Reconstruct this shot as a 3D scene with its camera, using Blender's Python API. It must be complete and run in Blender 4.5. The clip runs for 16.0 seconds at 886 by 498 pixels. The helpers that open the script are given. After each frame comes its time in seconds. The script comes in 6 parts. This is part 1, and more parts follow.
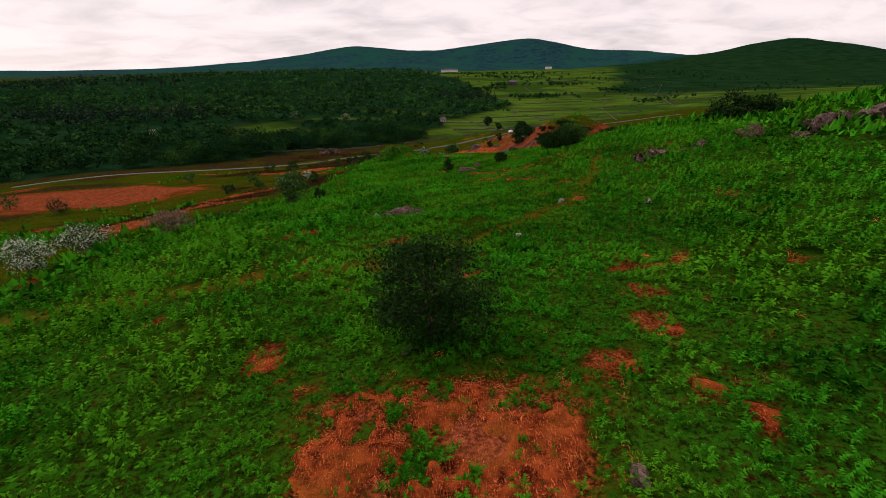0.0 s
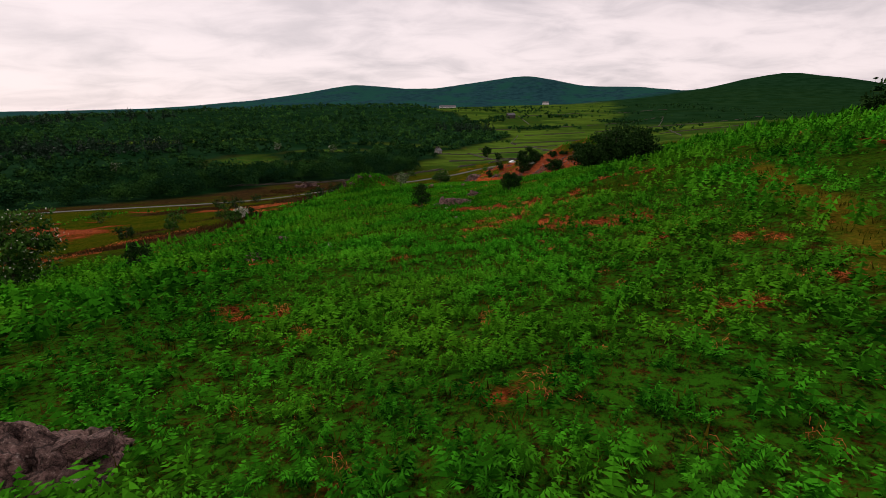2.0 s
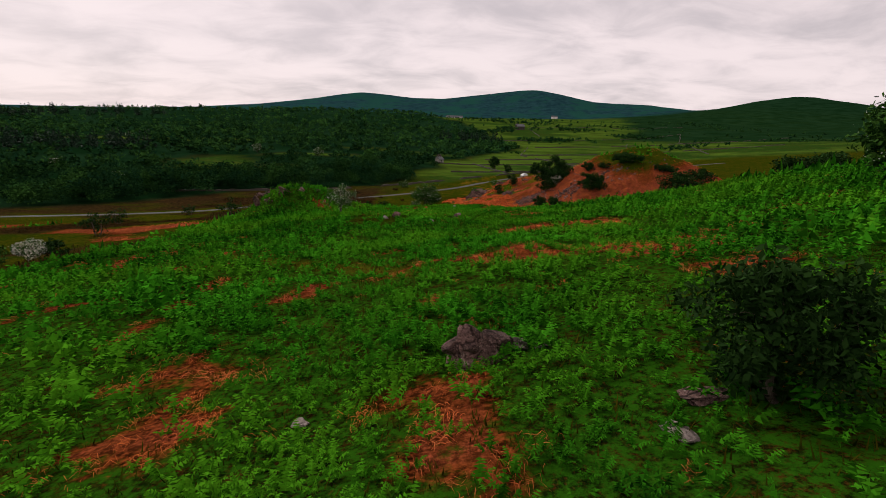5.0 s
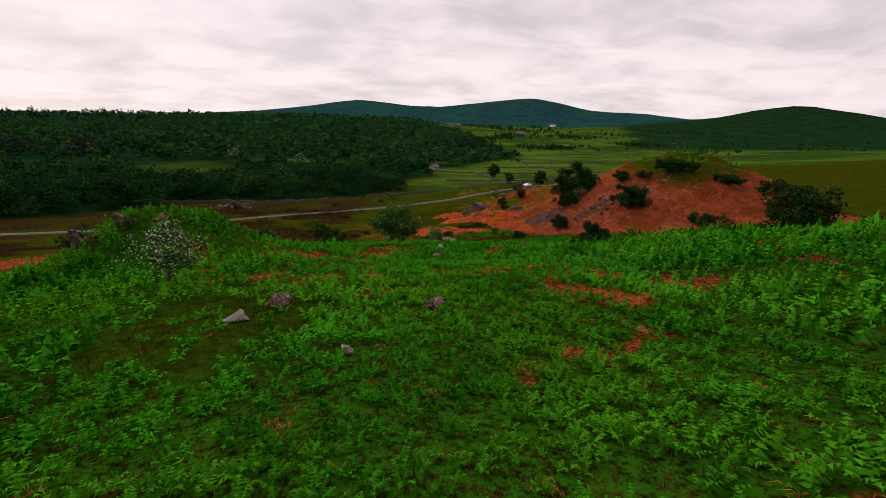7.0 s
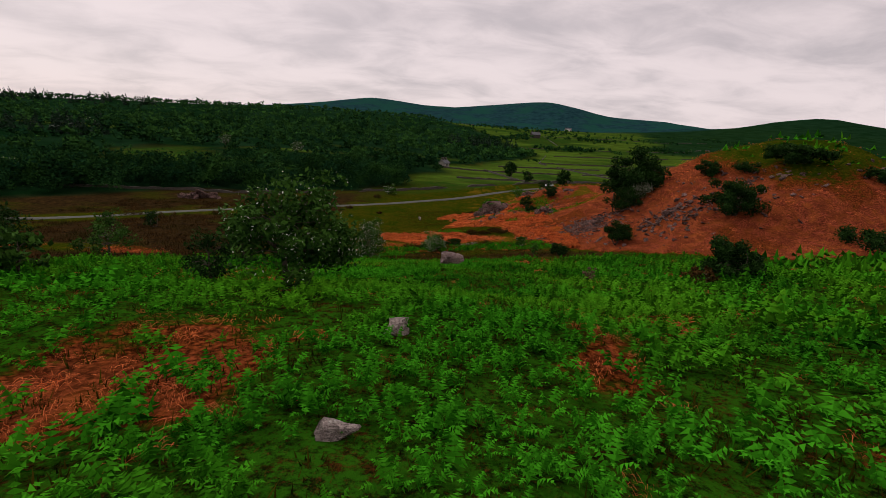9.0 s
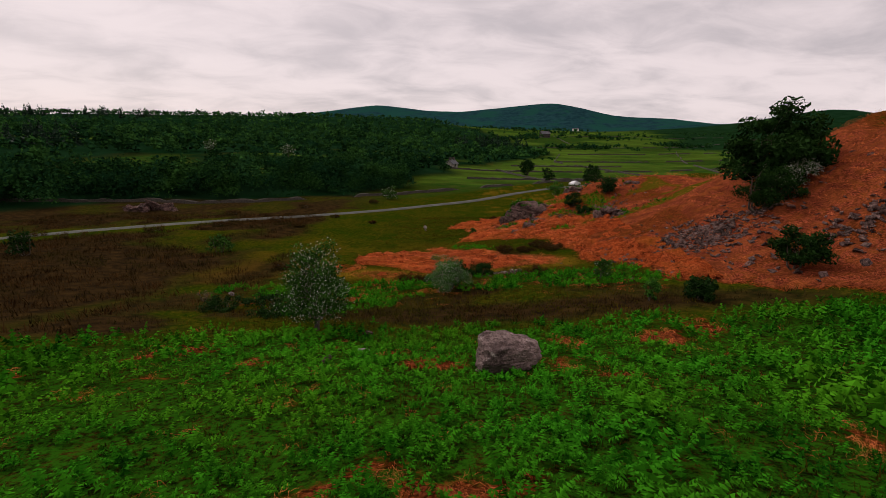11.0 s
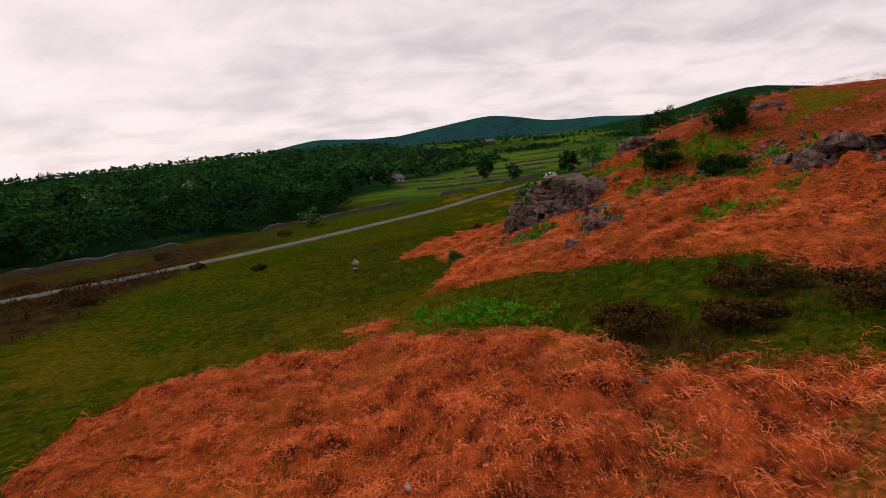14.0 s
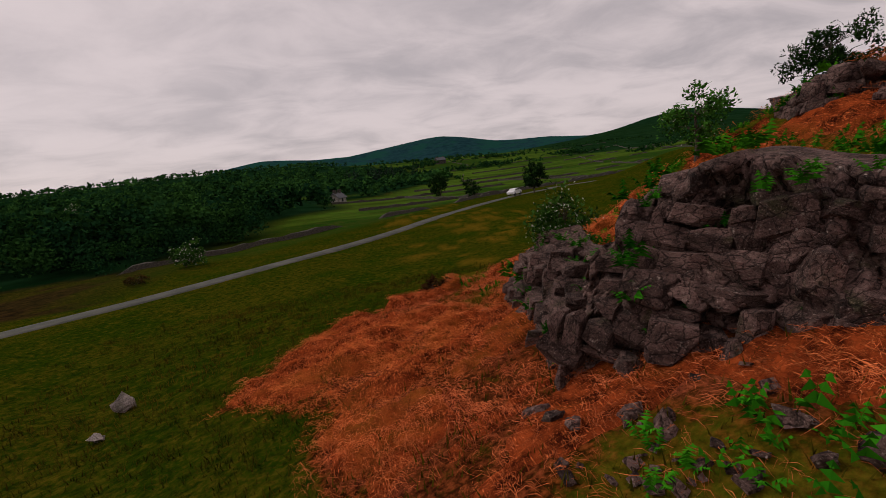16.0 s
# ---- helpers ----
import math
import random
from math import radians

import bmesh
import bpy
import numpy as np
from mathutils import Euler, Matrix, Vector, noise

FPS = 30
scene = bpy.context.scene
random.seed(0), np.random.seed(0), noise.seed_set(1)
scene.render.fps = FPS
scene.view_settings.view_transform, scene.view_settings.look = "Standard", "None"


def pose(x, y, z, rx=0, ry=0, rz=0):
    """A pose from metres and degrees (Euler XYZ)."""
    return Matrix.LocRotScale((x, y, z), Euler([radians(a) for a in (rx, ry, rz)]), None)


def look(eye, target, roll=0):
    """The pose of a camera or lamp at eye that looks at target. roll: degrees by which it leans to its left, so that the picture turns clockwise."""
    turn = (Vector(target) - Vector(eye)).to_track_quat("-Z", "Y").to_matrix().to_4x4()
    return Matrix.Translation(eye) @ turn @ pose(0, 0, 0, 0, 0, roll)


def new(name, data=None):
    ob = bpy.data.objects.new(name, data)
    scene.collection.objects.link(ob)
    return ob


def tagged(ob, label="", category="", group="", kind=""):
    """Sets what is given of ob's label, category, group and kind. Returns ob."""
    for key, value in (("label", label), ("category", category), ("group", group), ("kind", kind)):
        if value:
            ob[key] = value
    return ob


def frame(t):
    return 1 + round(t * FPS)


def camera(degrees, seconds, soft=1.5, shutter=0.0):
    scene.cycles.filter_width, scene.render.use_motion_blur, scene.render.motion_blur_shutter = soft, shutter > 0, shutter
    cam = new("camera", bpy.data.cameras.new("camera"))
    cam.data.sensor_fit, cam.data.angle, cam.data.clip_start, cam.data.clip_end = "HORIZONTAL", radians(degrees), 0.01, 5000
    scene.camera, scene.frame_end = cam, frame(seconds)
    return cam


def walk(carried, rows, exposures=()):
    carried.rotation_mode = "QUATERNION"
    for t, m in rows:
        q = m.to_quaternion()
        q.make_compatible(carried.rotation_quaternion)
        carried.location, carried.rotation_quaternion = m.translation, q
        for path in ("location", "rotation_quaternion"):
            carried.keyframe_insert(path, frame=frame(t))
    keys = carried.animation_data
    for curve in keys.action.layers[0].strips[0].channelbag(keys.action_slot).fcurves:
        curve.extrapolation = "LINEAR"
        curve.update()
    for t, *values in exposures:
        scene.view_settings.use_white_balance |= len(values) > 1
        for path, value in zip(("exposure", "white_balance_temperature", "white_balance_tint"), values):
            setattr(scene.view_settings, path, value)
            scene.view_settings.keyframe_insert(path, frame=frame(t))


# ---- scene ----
# ------------------------------------------------------------ camera and its flight
cam = camera(86.0, 16.0, soft=0.85)
PATH = [
    (0.0, pose(0.00, 0.00, 0.00, 69.32, 0.10, -1.06)),
    (0.5, pose(0.80, 7.53, -1.25, 69.68, 0.20, -0.96)),
    (1.0, pose(1.62, 14.66, -3.07, 71.01, 0.60, -1.30)),
    (1.5, pose(2.24, 21.59, -4.93, 73.14, 0.50, -1.33)),
    (2.0, pose(2.98, 28.44, -5.81, 73.44, 0.55, -1.22)),
    (2.5, pose(3.66, 35.25, -6.07, 73.55, 0.16, -1.08)),
    (3.0, pose(4.26, 42.06, -6.52, 73.84, -0.21, -1.03)),
    (3.5, pose(4.76, 48.30, -7.49, 74.35, -0.84, -1.03)),
    (4.0, pose(5.27, 54.31, -8.59, 74.51, -1.05, -0.81)),
    (4.5, pose(5.70, 60.07, -9.53, 74.70, -1.22, -0.61)),
    (5.0, pose(5.98, 65.33, -10.01, 74.68, -1.66, -0.35)),
    (5.2, pose(6.12, 67.52, -10.18, 74.72, -2.11, 0.12)),
    (7.3, pose(7.67, 92.07, -12.57, 75.65, -2.01, -0.75)),
    (7.5, pose(7.79, 94.31, -12.99, 75.60, -2.38, -0.67)),
    (8.0, pose(8.12, 99.82, -14.25, 75.73, -2.74, -0.32)),
    (8.5, pose(8.37, 105.47, -15.23, 75.74, -3.48, 0.40)),
    (9.0, pose(8.59, 111.17, -16.21, 75.67, -3.90, 1.00)),
    (9.2, pose(8.59, 113.38, -16.66, 75.62, -4.21, 1.19)),
    (11.3, pose(7.40, 136.69, -20.59, 76.51, -1.58, 1.38)),
    (11.5, pose(7.20, 138.88, -21.10, 76.66, -1.42, 1.16)),
    (12.0, pose(6.98, 144.16, -22.28, 76.97, -0.61, 0.53)),
    (12.5, pose(6.96, 149.43, -23.12, 77.28, 1.03, -0.63)),
    (13.0, pose(7.15, 154.59, -23.92, 77.64, 2.72, -2.00)),
    (13.5, pose(7.47, 159.73, -24.79, 78.02, 4.76, -3.77)),
    (14.0, pose(7.82, 164.88, -25.80, 78.72, 5.69, -5.18)),
    (14.5, pose(8.41, 169.99, -26.50, 78.99, 5.61, -5.62)),
    (15.0, pose(9.26, 175.20, -27.10, 79.93, 5.72, -6.39)),
    (15.5, pose(10.16, 180.31, -27.29, 80.38, 5.87, -7.83)),
    (16.0, pose(10.87, 184.95, -27.38, 80.49, 6.16, -11.04)),
]
walk(cam, PATH, exposures=[(0.0, 0.14), (0.7, 0.28), (1.5, 0.26), (2.6, -0.26), (3.6, -0.34), (4.6, -0.08), (7.6, 0.08), (9.0, -0.18), (11.5, -0.12), (13.4, 0.08), (14.0, 0.05), (14.5, -0.18), (15.2, -0.4), (16.0, -0.5)])

# ------------------------------------------------------------ overcast sky and a weak, wide sun
SUN_ROT, SUN_ELEV = radians(-48), radians(38)
world = bpy.data.worlds.new("overcast_sky")
scene.world = world
world.use_nodes = True
wt = world.node_tree
wt.nodes.clear()


def wnode(kind, **values):
    n = wt.nodes.new(kind)
    for key, value in values.items():
        n.inputs[key].default_value = value
    return n


sky = wt.nodes.new("ShaderNodeTexSky")
sky.sky_type, sky.sun_disc = "NISHITA", False
sky.sun_elevation, sky.sun_rotation = SUN_ELEV, SUN_ROT
dim = wnode("ShaderNodeMix")
dim.data_type, dim.blend_type = "RGBA", "MULTIPLY"
dim.inputs[0].default_value = 1.0
dim.inputs[7].default_value = (0.09, 0.09, 0.09, 1)
wt.links.new(sky.outputs[0], dim.inputs[6])
coord = wt.nodes.new("ShaderNodeTexCoord")
split = wt.nodes.new("ShaderNodeSeparateXYZ")
wt.links.new(coord.outputs["Generated"], split.inputs[0])


def wmath(op, a, b=None):
    n = wt.nodes.new("ShaderNodeMath")
    n.operation = op
    for slot, value in ((0, a), (1, b)):
        if value is None:
            continue
        if isinstance(value, (int, float)):
            n.inputs[slot].default_value = value
        else:
            wt.links.new(value, n.inputs[slot])
    return n.outputs[0]


# the cloud deck: directions laid on a plane overhead, so that the clouds crowd towards the horizon
rise = wmath("ADD", wmath("MAXIMUM", split.outputs[2], 0.0), 0.20)
deck = wt.nodes.new("ShaderNodeCombineXYZ")
wt.links.new(wmath("DIVIDE", split.outputs[0], rise), deck.inputs[0])
wt.links.new(wmath("DIVIDE", split.outputs[1], rise), deck.inputs[1])


def cloud(scale, detail, rough, squash):
    m = wt.nodes.new("ShaderNodeMapping")
    m.inputs["Scale"].default_value = (squash, 1.0, 1.0)
    m.inputs["Rotation"].default_value = (0, 0, radians(-24))
    wt.links.new(deck.outputs[0], m.inputs[0])
    n = wnode("ShaderNodeTexNoise", Scale=scale, Detail=detail, Roughness=rough, Distortion=0.5)
    wt.links.new(m.outputs[0], n.inputs["Vector"])
    return n.outputs[0]


broad = cloud(0.8, 3, 0.5, 0.9)
fine = cloud(2.6, 7, 0.58, 0.8)
both = wmath("ADD", wmath("MULTIPLY", broad, 0.50), wmath("MULTIPLY", fine, 0.50))
ramp = wt.nodes.new("ShaderNodeValToRGB")
ramp.color_ramp.interpolation = "EASE"
ramp.color_ramp.elements[0].position, ramp.color_ramp.elements[0].color = 0.33, (0.64, 0.565, 0.59, 1)
ramp.color_ramp.elements[1].position, ramp.color_ramp.elements[1].color = 0.60, (1.02, 0.875, 0.885, 1)
wt.links.new(both, ramp.inputs[0])
# thinner cloud towards the sun
toward = wt.nodes.new("ShaderNodeVectorMath")
toward.operation = "DOT_PRODUCT"
toward.inputs[1].default_value = (math.sin(SUN_ROT) * math.cos(SUN_ELEV), math.cos(SUN_ROT) * math.cos(SUN_ELEV), math.sin(SUN_ELEV))
wt.links.new(coord.outputs["Generated"], toward.inputs[0])
glow = wmath("MULTIPLY", wmath("POWER", wmath("MAXIMUM", toward.outputs["Value"], 0.0), 3.0), 0.5)
thin = wt.nodes.new("ShaderNodeMix")
thin.data_type = "RGBA"
thin.inputs[7].default_value = (1.10, 0.94, 0.945, 1)
wt.links.new(glow, thin.inputs[0])
wt.links.new(ramp.outputs[0], thin.inputs[6])
cover = wt.nodes.new("ShaderNodeMix")
cover.data_type = "RGBA"
cover.inputs[0].default_value = 0.93
wt.links.new(dim.outputs[2], cover.inputs[6])
wt.links.new(thin.outputs[2], cover.inputs[7])
back = wnode("ShaderNodeBackground", Strength=0.95)
wt.links.new(cover.outputs[2], back.inputs[0])
wout = wt.nodes.new("ShaderNodeOutputWorld")
wt.links.new(back.outputs[0], wout.inputs[0])

sun_data = bpy.data.lights.new("sun", "SUN")
sun_data.energy, sun_data.angle, sun_data.color = 1.4, radians(14), (1.0, 0.96, 0.9)
sun = new("sun", sun_data)
sun.matrix_world = look((0, 0, 60), (-math.sin(SUN_ROT) * math.cos(SUN_ELEV), -math.cos(SUN_ROT) * math.cos(SUN_ELEV), 60 - math.sin(SUN_ELEV)))


# ------------------------------------------------------------ materials
class Nodes:
    """Short hand for building one node material."""

    def __init__(self, name):
        self.mat = bpy.data.materials.new(name)
        self.mat.use_nodes = True
        self.t = self.mat.node_tree
        self.bsdf = self.t.nodes["Principled BSDF"]
        self.pos = self.t.nodes.new("ShaderNodeTexCoord").outputs["Object"]

    def put(self, slot, value):
        if isinstance(value, bpy.types.NodeSocket):
            self.t.links.new(value, slot)
        elif isinstance(value, tuple) and slot.type == "RGBA":
            slot.default_value = (*value[:3], 1)
        else:
            slot.default_value = value

    def noise(self, scale, detail=4, rough=0.55, vector=None, stretch=None):
        n = self.t.nodes.new("ShaderNodeTexNoise")
        n.inputs["Scale"].default_value, n.inputs["Detail"].default_value, n.inputs["Roughness"].default_value = scale, detail, rough
        v = vector or self.pos
        if stretch:
            m = self.t.nodes.new("ShaderNodeMapping")
            m.inputs["Scale"].default_value = stretch
            self.t.links.new(v, m.inputs[0])
            v = m.outputs[0]
        self.t.links.new(v, n.inputs["Vector"])
        return n.outputs[0]

    def voronoi(self, scale, feature="F1", out=0):
        n = self.t.nodes.new("ShaderNodeTexVoronoi")
        n.feature = feature
        n.inputs["Scale"].default_value = scale
        self.t.links.new(self.pos, n.inputs["Vector"])
        return n.outputs[out]

    def ramp(self, fac, *stops):
        n = self.t.nodes.new("ShaderNodeValToRGB")
        els = n.color_ramp.elements
        while len(els) < len(stops):
            els.new(0.5)
        for e, (p, c) in zip(els, stops):
            e.position = p
            e.color = (c, c, c, 1) if isinstance(c, (int, float)) else (*c, 1)
        self.put(n.inputs[0], fac)
        return n.outputs[0]

    def mix(self, fac, a, b, mode="MIX"):
        n = self.t.nodes.new("ShaderNodeMix")
        n.data_type, n.blend_type = "RGBA", mode
        self.put(n.inputs[0], fac)
        self.put(n.inputs[6], a)
        self.put(n.inputs[7], b)
        return n.outputs[2]

    def math(self, op, a, b=0.0):
        n = self.t.nodes.new("ShaderNodeMath")
        n.operation = op
        self.put(n.inputs[0], a)
        self.put(n.inputs[1], b)
        return n.outputs[0]

    def attr(self, name, out="Fac"):
        n = self.t.nodes.new("ShaderNodeAttribute")
        n.attribute_name = name
        return n.outputs[out]

    def chan(self, colour, k):
        n = self.t.nodes.new("ShaderNodeSeparateColor")
        self.t.links.new(colour, n.inputs[0])
        return n.outputs[k]

    def island(self):
        return self.t.nodes.new("ShaderNodeNewGeometry").outputs["Random Per Island"]

    def each(self):
        return self.t.nodes.new("ShaderNodeObjectInfo").outputs["Random"]

    def done(self, colour, rough=0.85, bump=None, strength=0.4, distance=0.05, spec=0.25, sheen=0.0):
        self.put(self.bsdf.inputs["Base Color"], colour)
        self.put(self.bsdf.inputs["Roughness"], rough)
        self.bsdf.inputs["Specular IOR Level"].default_value = spec
        if bump is not None:
            b = self.t.nodes.new("ShaderNodeBump")
            b.inputs["Strength"].default_value, b.inputs["Distance"].default_value = strength, distance
            self.t.links.new(bump, b.inputs["Height"])
            self.t.links.new(b.outputs[0], self.bsdf.inputs["Normal"])
        return self.mat


def ground_material():
    n = Nodes("fell_ground")
    zone = n.attr("zone", "Color")
    land = n.attr("land", "Color")
    fine = n.noise(9.0, 5, 0.65)
    mid = n.noise(1.3, 5, 0.6)
    wide = n.noise(0.22, 6, 0.65)
    turf = n.mix(n.ramp(mid, (0.35, 0), (0.65, 1)), (0.015, 0.032, 0.001), (0.040, 0.044, 0.002))
    turf = n.mix(n.ramp(fine, (0.46, 0), (0.72, 0.8)), turf, (0.098, 0.062, 0.007))
    turf = n.mix(n.ramp(wide, (0.45, 0), (0.6, 0.75)), turf, (0.014, 0.034, 0.001))
    tuss = n.noise(3.4, 5, 0.7)
    turf = n.mix(n.ramp(tuss, (0.38, 0.85), (0.50, 0)), turf, (0.009, 0.019, 0.001))
    turf = n.mix(n.ramp(tuss, (0.54, 0), (0.66, 0.7)), turf, (0.088, 0.070, 0.006))
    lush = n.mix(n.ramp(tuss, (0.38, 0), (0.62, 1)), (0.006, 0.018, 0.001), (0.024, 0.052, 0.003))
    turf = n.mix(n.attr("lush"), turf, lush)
    litter = n.mix(n.ramp(fine, (0.38, 0), (0.64, 1)), (0.045, 0.010, 0.004), (0.44, 0.098, 0.046))
    litter = n.mix(n.ramp(n.noise(34, 4, 0.7, None, (1.0, 0.3, 1.0)), (0.46, 0), (0.60, 0.8)), litter, (0.055, 0.012, 0.006))
    litter = n.mix(n.ramp(mid, (0.40, 0), (0.7, 0.6)), litter, (0.26, 0.075, 0.014))
    litter = n.mix(n.ramp(n.noise(0.9, 5, 0.65), (0.42, 0.5), (0.56, 0)), litter, (0.065, 0.015, 0.007))
    mould = n.mix(n.ramp(fine, (0.42, 0), (0.66, 1)), (0.026, 0.008, 0.002), (0.24, 0.056, 0.014))
    litter = n.mix(n.ramp(n.chan(zone, 0), (0.58, 0), (0.85, 1)), mould, litter)
    # ground below the bracken: real litter brown, near-black tones painted as shade between fronds
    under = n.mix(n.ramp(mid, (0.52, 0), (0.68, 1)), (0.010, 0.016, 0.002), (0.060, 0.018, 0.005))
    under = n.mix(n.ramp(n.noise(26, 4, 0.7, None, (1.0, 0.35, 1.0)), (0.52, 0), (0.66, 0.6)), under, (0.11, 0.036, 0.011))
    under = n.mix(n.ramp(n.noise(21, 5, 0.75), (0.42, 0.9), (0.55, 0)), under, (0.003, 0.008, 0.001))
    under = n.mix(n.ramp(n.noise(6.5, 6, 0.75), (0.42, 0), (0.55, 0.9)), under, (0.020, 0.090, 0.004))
    heath = n.mix(n.ramp(mid, (0.35, 0), (0.65, 1)), (0.012, 0.008, 0.004), (0.042, 0.024, 0.008))
    trod = n.mix(n.ramp(fine, (0.35, 0), (0.65, 1)), (0.075, 0.058, 0.004), (0.26, 0.125, 0.014))
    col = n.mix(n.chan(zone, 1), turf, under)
    col = n.mix(n.chan(zone, 2), col, heath)
    ragged = n.math("ADD", n.chan(zone, 0), n.math("MULTIPLY", n.math("SUBTRACT", n.noise(2.4, 5, 0.7), 0.5), 1.3))
    col = n.mix(n.math("MULTIPLY", n.ramp(ragged, (0.34, 0), (0.58, 1)), n.ramp(n.chan(zone, 0), (0.02, 0), (0.12, 1))), col, litter)
    col = n.mix(n.attr("trodden"), col, trod)
    far_fine = n.noise(0.03, 6, 0.65)
    field = n.mix(n.ramp(n.noise(0.012, 6, 0.7, None, (1.0, 1.8, 1.0)), (0.44, 0), (0.56, 1)), (0.014, 0.050, 0.006), (0.064, 0.125, 0.012))
    field = n.mix(n.ramp(n.noise(0.35, 4, 0.6, None, (1.0, 2.2, 1.0)), (0.46, 0), (0.7, 0.8)), field, (0.055, 0.062, 0.012))
    field = n.mix(n.ramp(n.noise(0.05, 6, 0.7, None, (0.6, 1.6, 1.0)), (0.46, 0), (0.60, 0.6)), field, (0.030, 0.044, 0.006))
    # far hills: the blue of distance haze is mixed into the moor colour
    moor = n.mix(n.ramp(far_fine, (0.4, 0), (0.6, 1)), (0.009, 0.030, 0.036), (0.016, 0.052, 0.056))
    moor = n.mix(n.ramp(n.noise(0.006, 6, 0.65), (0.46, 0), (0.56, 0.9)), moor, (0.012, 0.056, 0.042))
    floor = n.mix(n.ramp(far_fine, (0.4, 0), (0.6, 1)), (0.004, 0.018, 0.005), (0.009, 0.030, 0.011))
    col = n.mix(n.chan(land, 1), col, field)
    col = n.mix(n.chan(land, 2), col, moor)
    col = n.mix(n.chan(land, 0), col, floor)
    rough = n.math("ADD", n.math("MULTIPLY", fine, 0.6), n.math("MULTIPLY", mid, 0.6))
    return n.done(col, 0.95, rough, 0.8, 0.09, 0.0)


def leaf_material(name, dark, light, rough=0.6, tint=None, spec=0.25):
    n = Nodes(name)
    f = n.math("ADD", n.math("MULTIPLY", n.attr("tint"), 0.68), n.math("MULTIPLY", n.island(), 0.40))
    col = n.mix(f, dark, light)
    if tint:
        col = n.mix(n.ramp(n.noise(0.16, 3), (0.45, 0), (0.62, 0.55)), col, tint)
    return n.done(col, rough, spec=spec)


def rock_material(name, dark, light, lichen, joints=0.8):
    n = Nodes(name)
    shift = n.t.nodes.new("ShaderNodeVectorMath")
    shift.operation = "ADD"
    n.put(shift.inputs[0], n.pos)
    n.put(shift.inputs[1], n.math("MULTIPLY", n.each(), 37.0))
    n.pos = shift.outputs[0]
    big, small = n.noise(1.1, 6, 0.65), n.noise(14, 6, 0.7)
    crack = n.ramp(n.noise(3.0, 6, 0.6, None, (1.0, 1.0, 2.2)), (0.485, 0.0), (0.5, 1.0), (0.515, 0.0))
    fleck = n.noise(26, 5, 0.75)
    seams = n.ramp(n.noise(2.2, 8, 0.7, None, (1, 1, 3.5)), (0.40, 0.0), (0.56, 1.0))
    col = n.mix(n.ramp(big, (0.36, 0), (0.64, 1)), dark, light)
    col = n.mix(n.math("MULTIPLY", n.ramp(small, (0.3, 1), (0.5, 0)), 0.7), col, (dark[0] * 0.35, dark[1] * 0.35, dark[2] * 0.35))
    col = n.mix(n.ramp(n.noise(3.6, 7, 0.75), (0.60, 0), (0.68, 0.85)), col, lichen)
    col = n.mix(n.ramp(n.voronoi(5.0), (0.02, 0.8), (0.10, 0.0)), col, (lichen[0] * 1.3, lichen[1] * 1.3, lichen[2] * 1.3))
    col = n.mix(n.ramp(n.noise(0.7, 5, 0.7), (0.58, 0), (0.68, 0.6)), col, (0.045, 0.055, 0.014))
    col = n.mix(n.ramp(fleck, (0.57, 0), (0.66, 0.55)), col, (lichen[0] * 0.9, lichen[1] * 0.85, lichen[2] * 0.85))
    col = n.mix(n.ramp(fleck, (0.36, 0.8), (0.46, 0)), col, (dark[0] * 0.3, dark[1] * 0.3, dark[2] * 0.3))
    warp = n.t.nodes.new("ShaderNodeVectorMath")
    warp.operation = "ADD"
    n.put(warp.inputs[0], n.pos)
    n.put(warp.inputs[1], n.math("MULTIPLY", n.noise(4.0, 4, 0.6), 0.35))
    n.pos = warp.outputs[0]
    joint = n.ramp(n.voronoi(3.2, "DISTANCE_TO_EDGE"), (0.0, joints), (0.035, 0.6 * joints), (0.06, 0.0))
    col = n.mix(joint, col, (dark[0] * 0.2, dark[1] * 0.2, dark[2] * 0.2))
    col = n.mix(n.math("MULTIPLY", crack, 0.6), col, (dark[0] * 0.25, dark[1] * 0.25, dark[2] * 0.25))
    h = n.math("SUBTRACT", n.math("ADD", n.math("MULTIPLY", seams, 0.8), n.math("MULTIPLY", small, 0.6)), n.math("ADD", n.math("MULTIPLY", crack, 0.5), joint))
    return n.done(col, 0.9, h, 0.8, 0.05, 0.2)


def bark_material():
    n = Nodes("bark")
    g = n.noise(9, 6, 0.7, None, (3, 3, 0.6))
    col = n.mix(n.ramp(g, (0.35, 0), (0.65, 1)), (0.030, 0.022, 0.016), (0.13, 0.105, 0.080))
    return n.done(col, 0.9, g, 0.7, 0.02, 0.15)


def road_material():
    n = Nodes("worn_tarmac")
    g, wide = n.noise(22, 5, 0.7), n.noise(0.6, 5, 0.6)
    col = n.mix(n.ramp(g, (0.35, 0), (0.7, 1)), (0.034, 0.036, 0.027), (0.078, 0.078, 0.060))
    col = n.mix(n.ramp(wide, (0.42, 0), (0.66, 0.7)), col, (0.105, 0.100, 0.080))
    return n.done(col, 0.9, g, 0.4, 0.01)


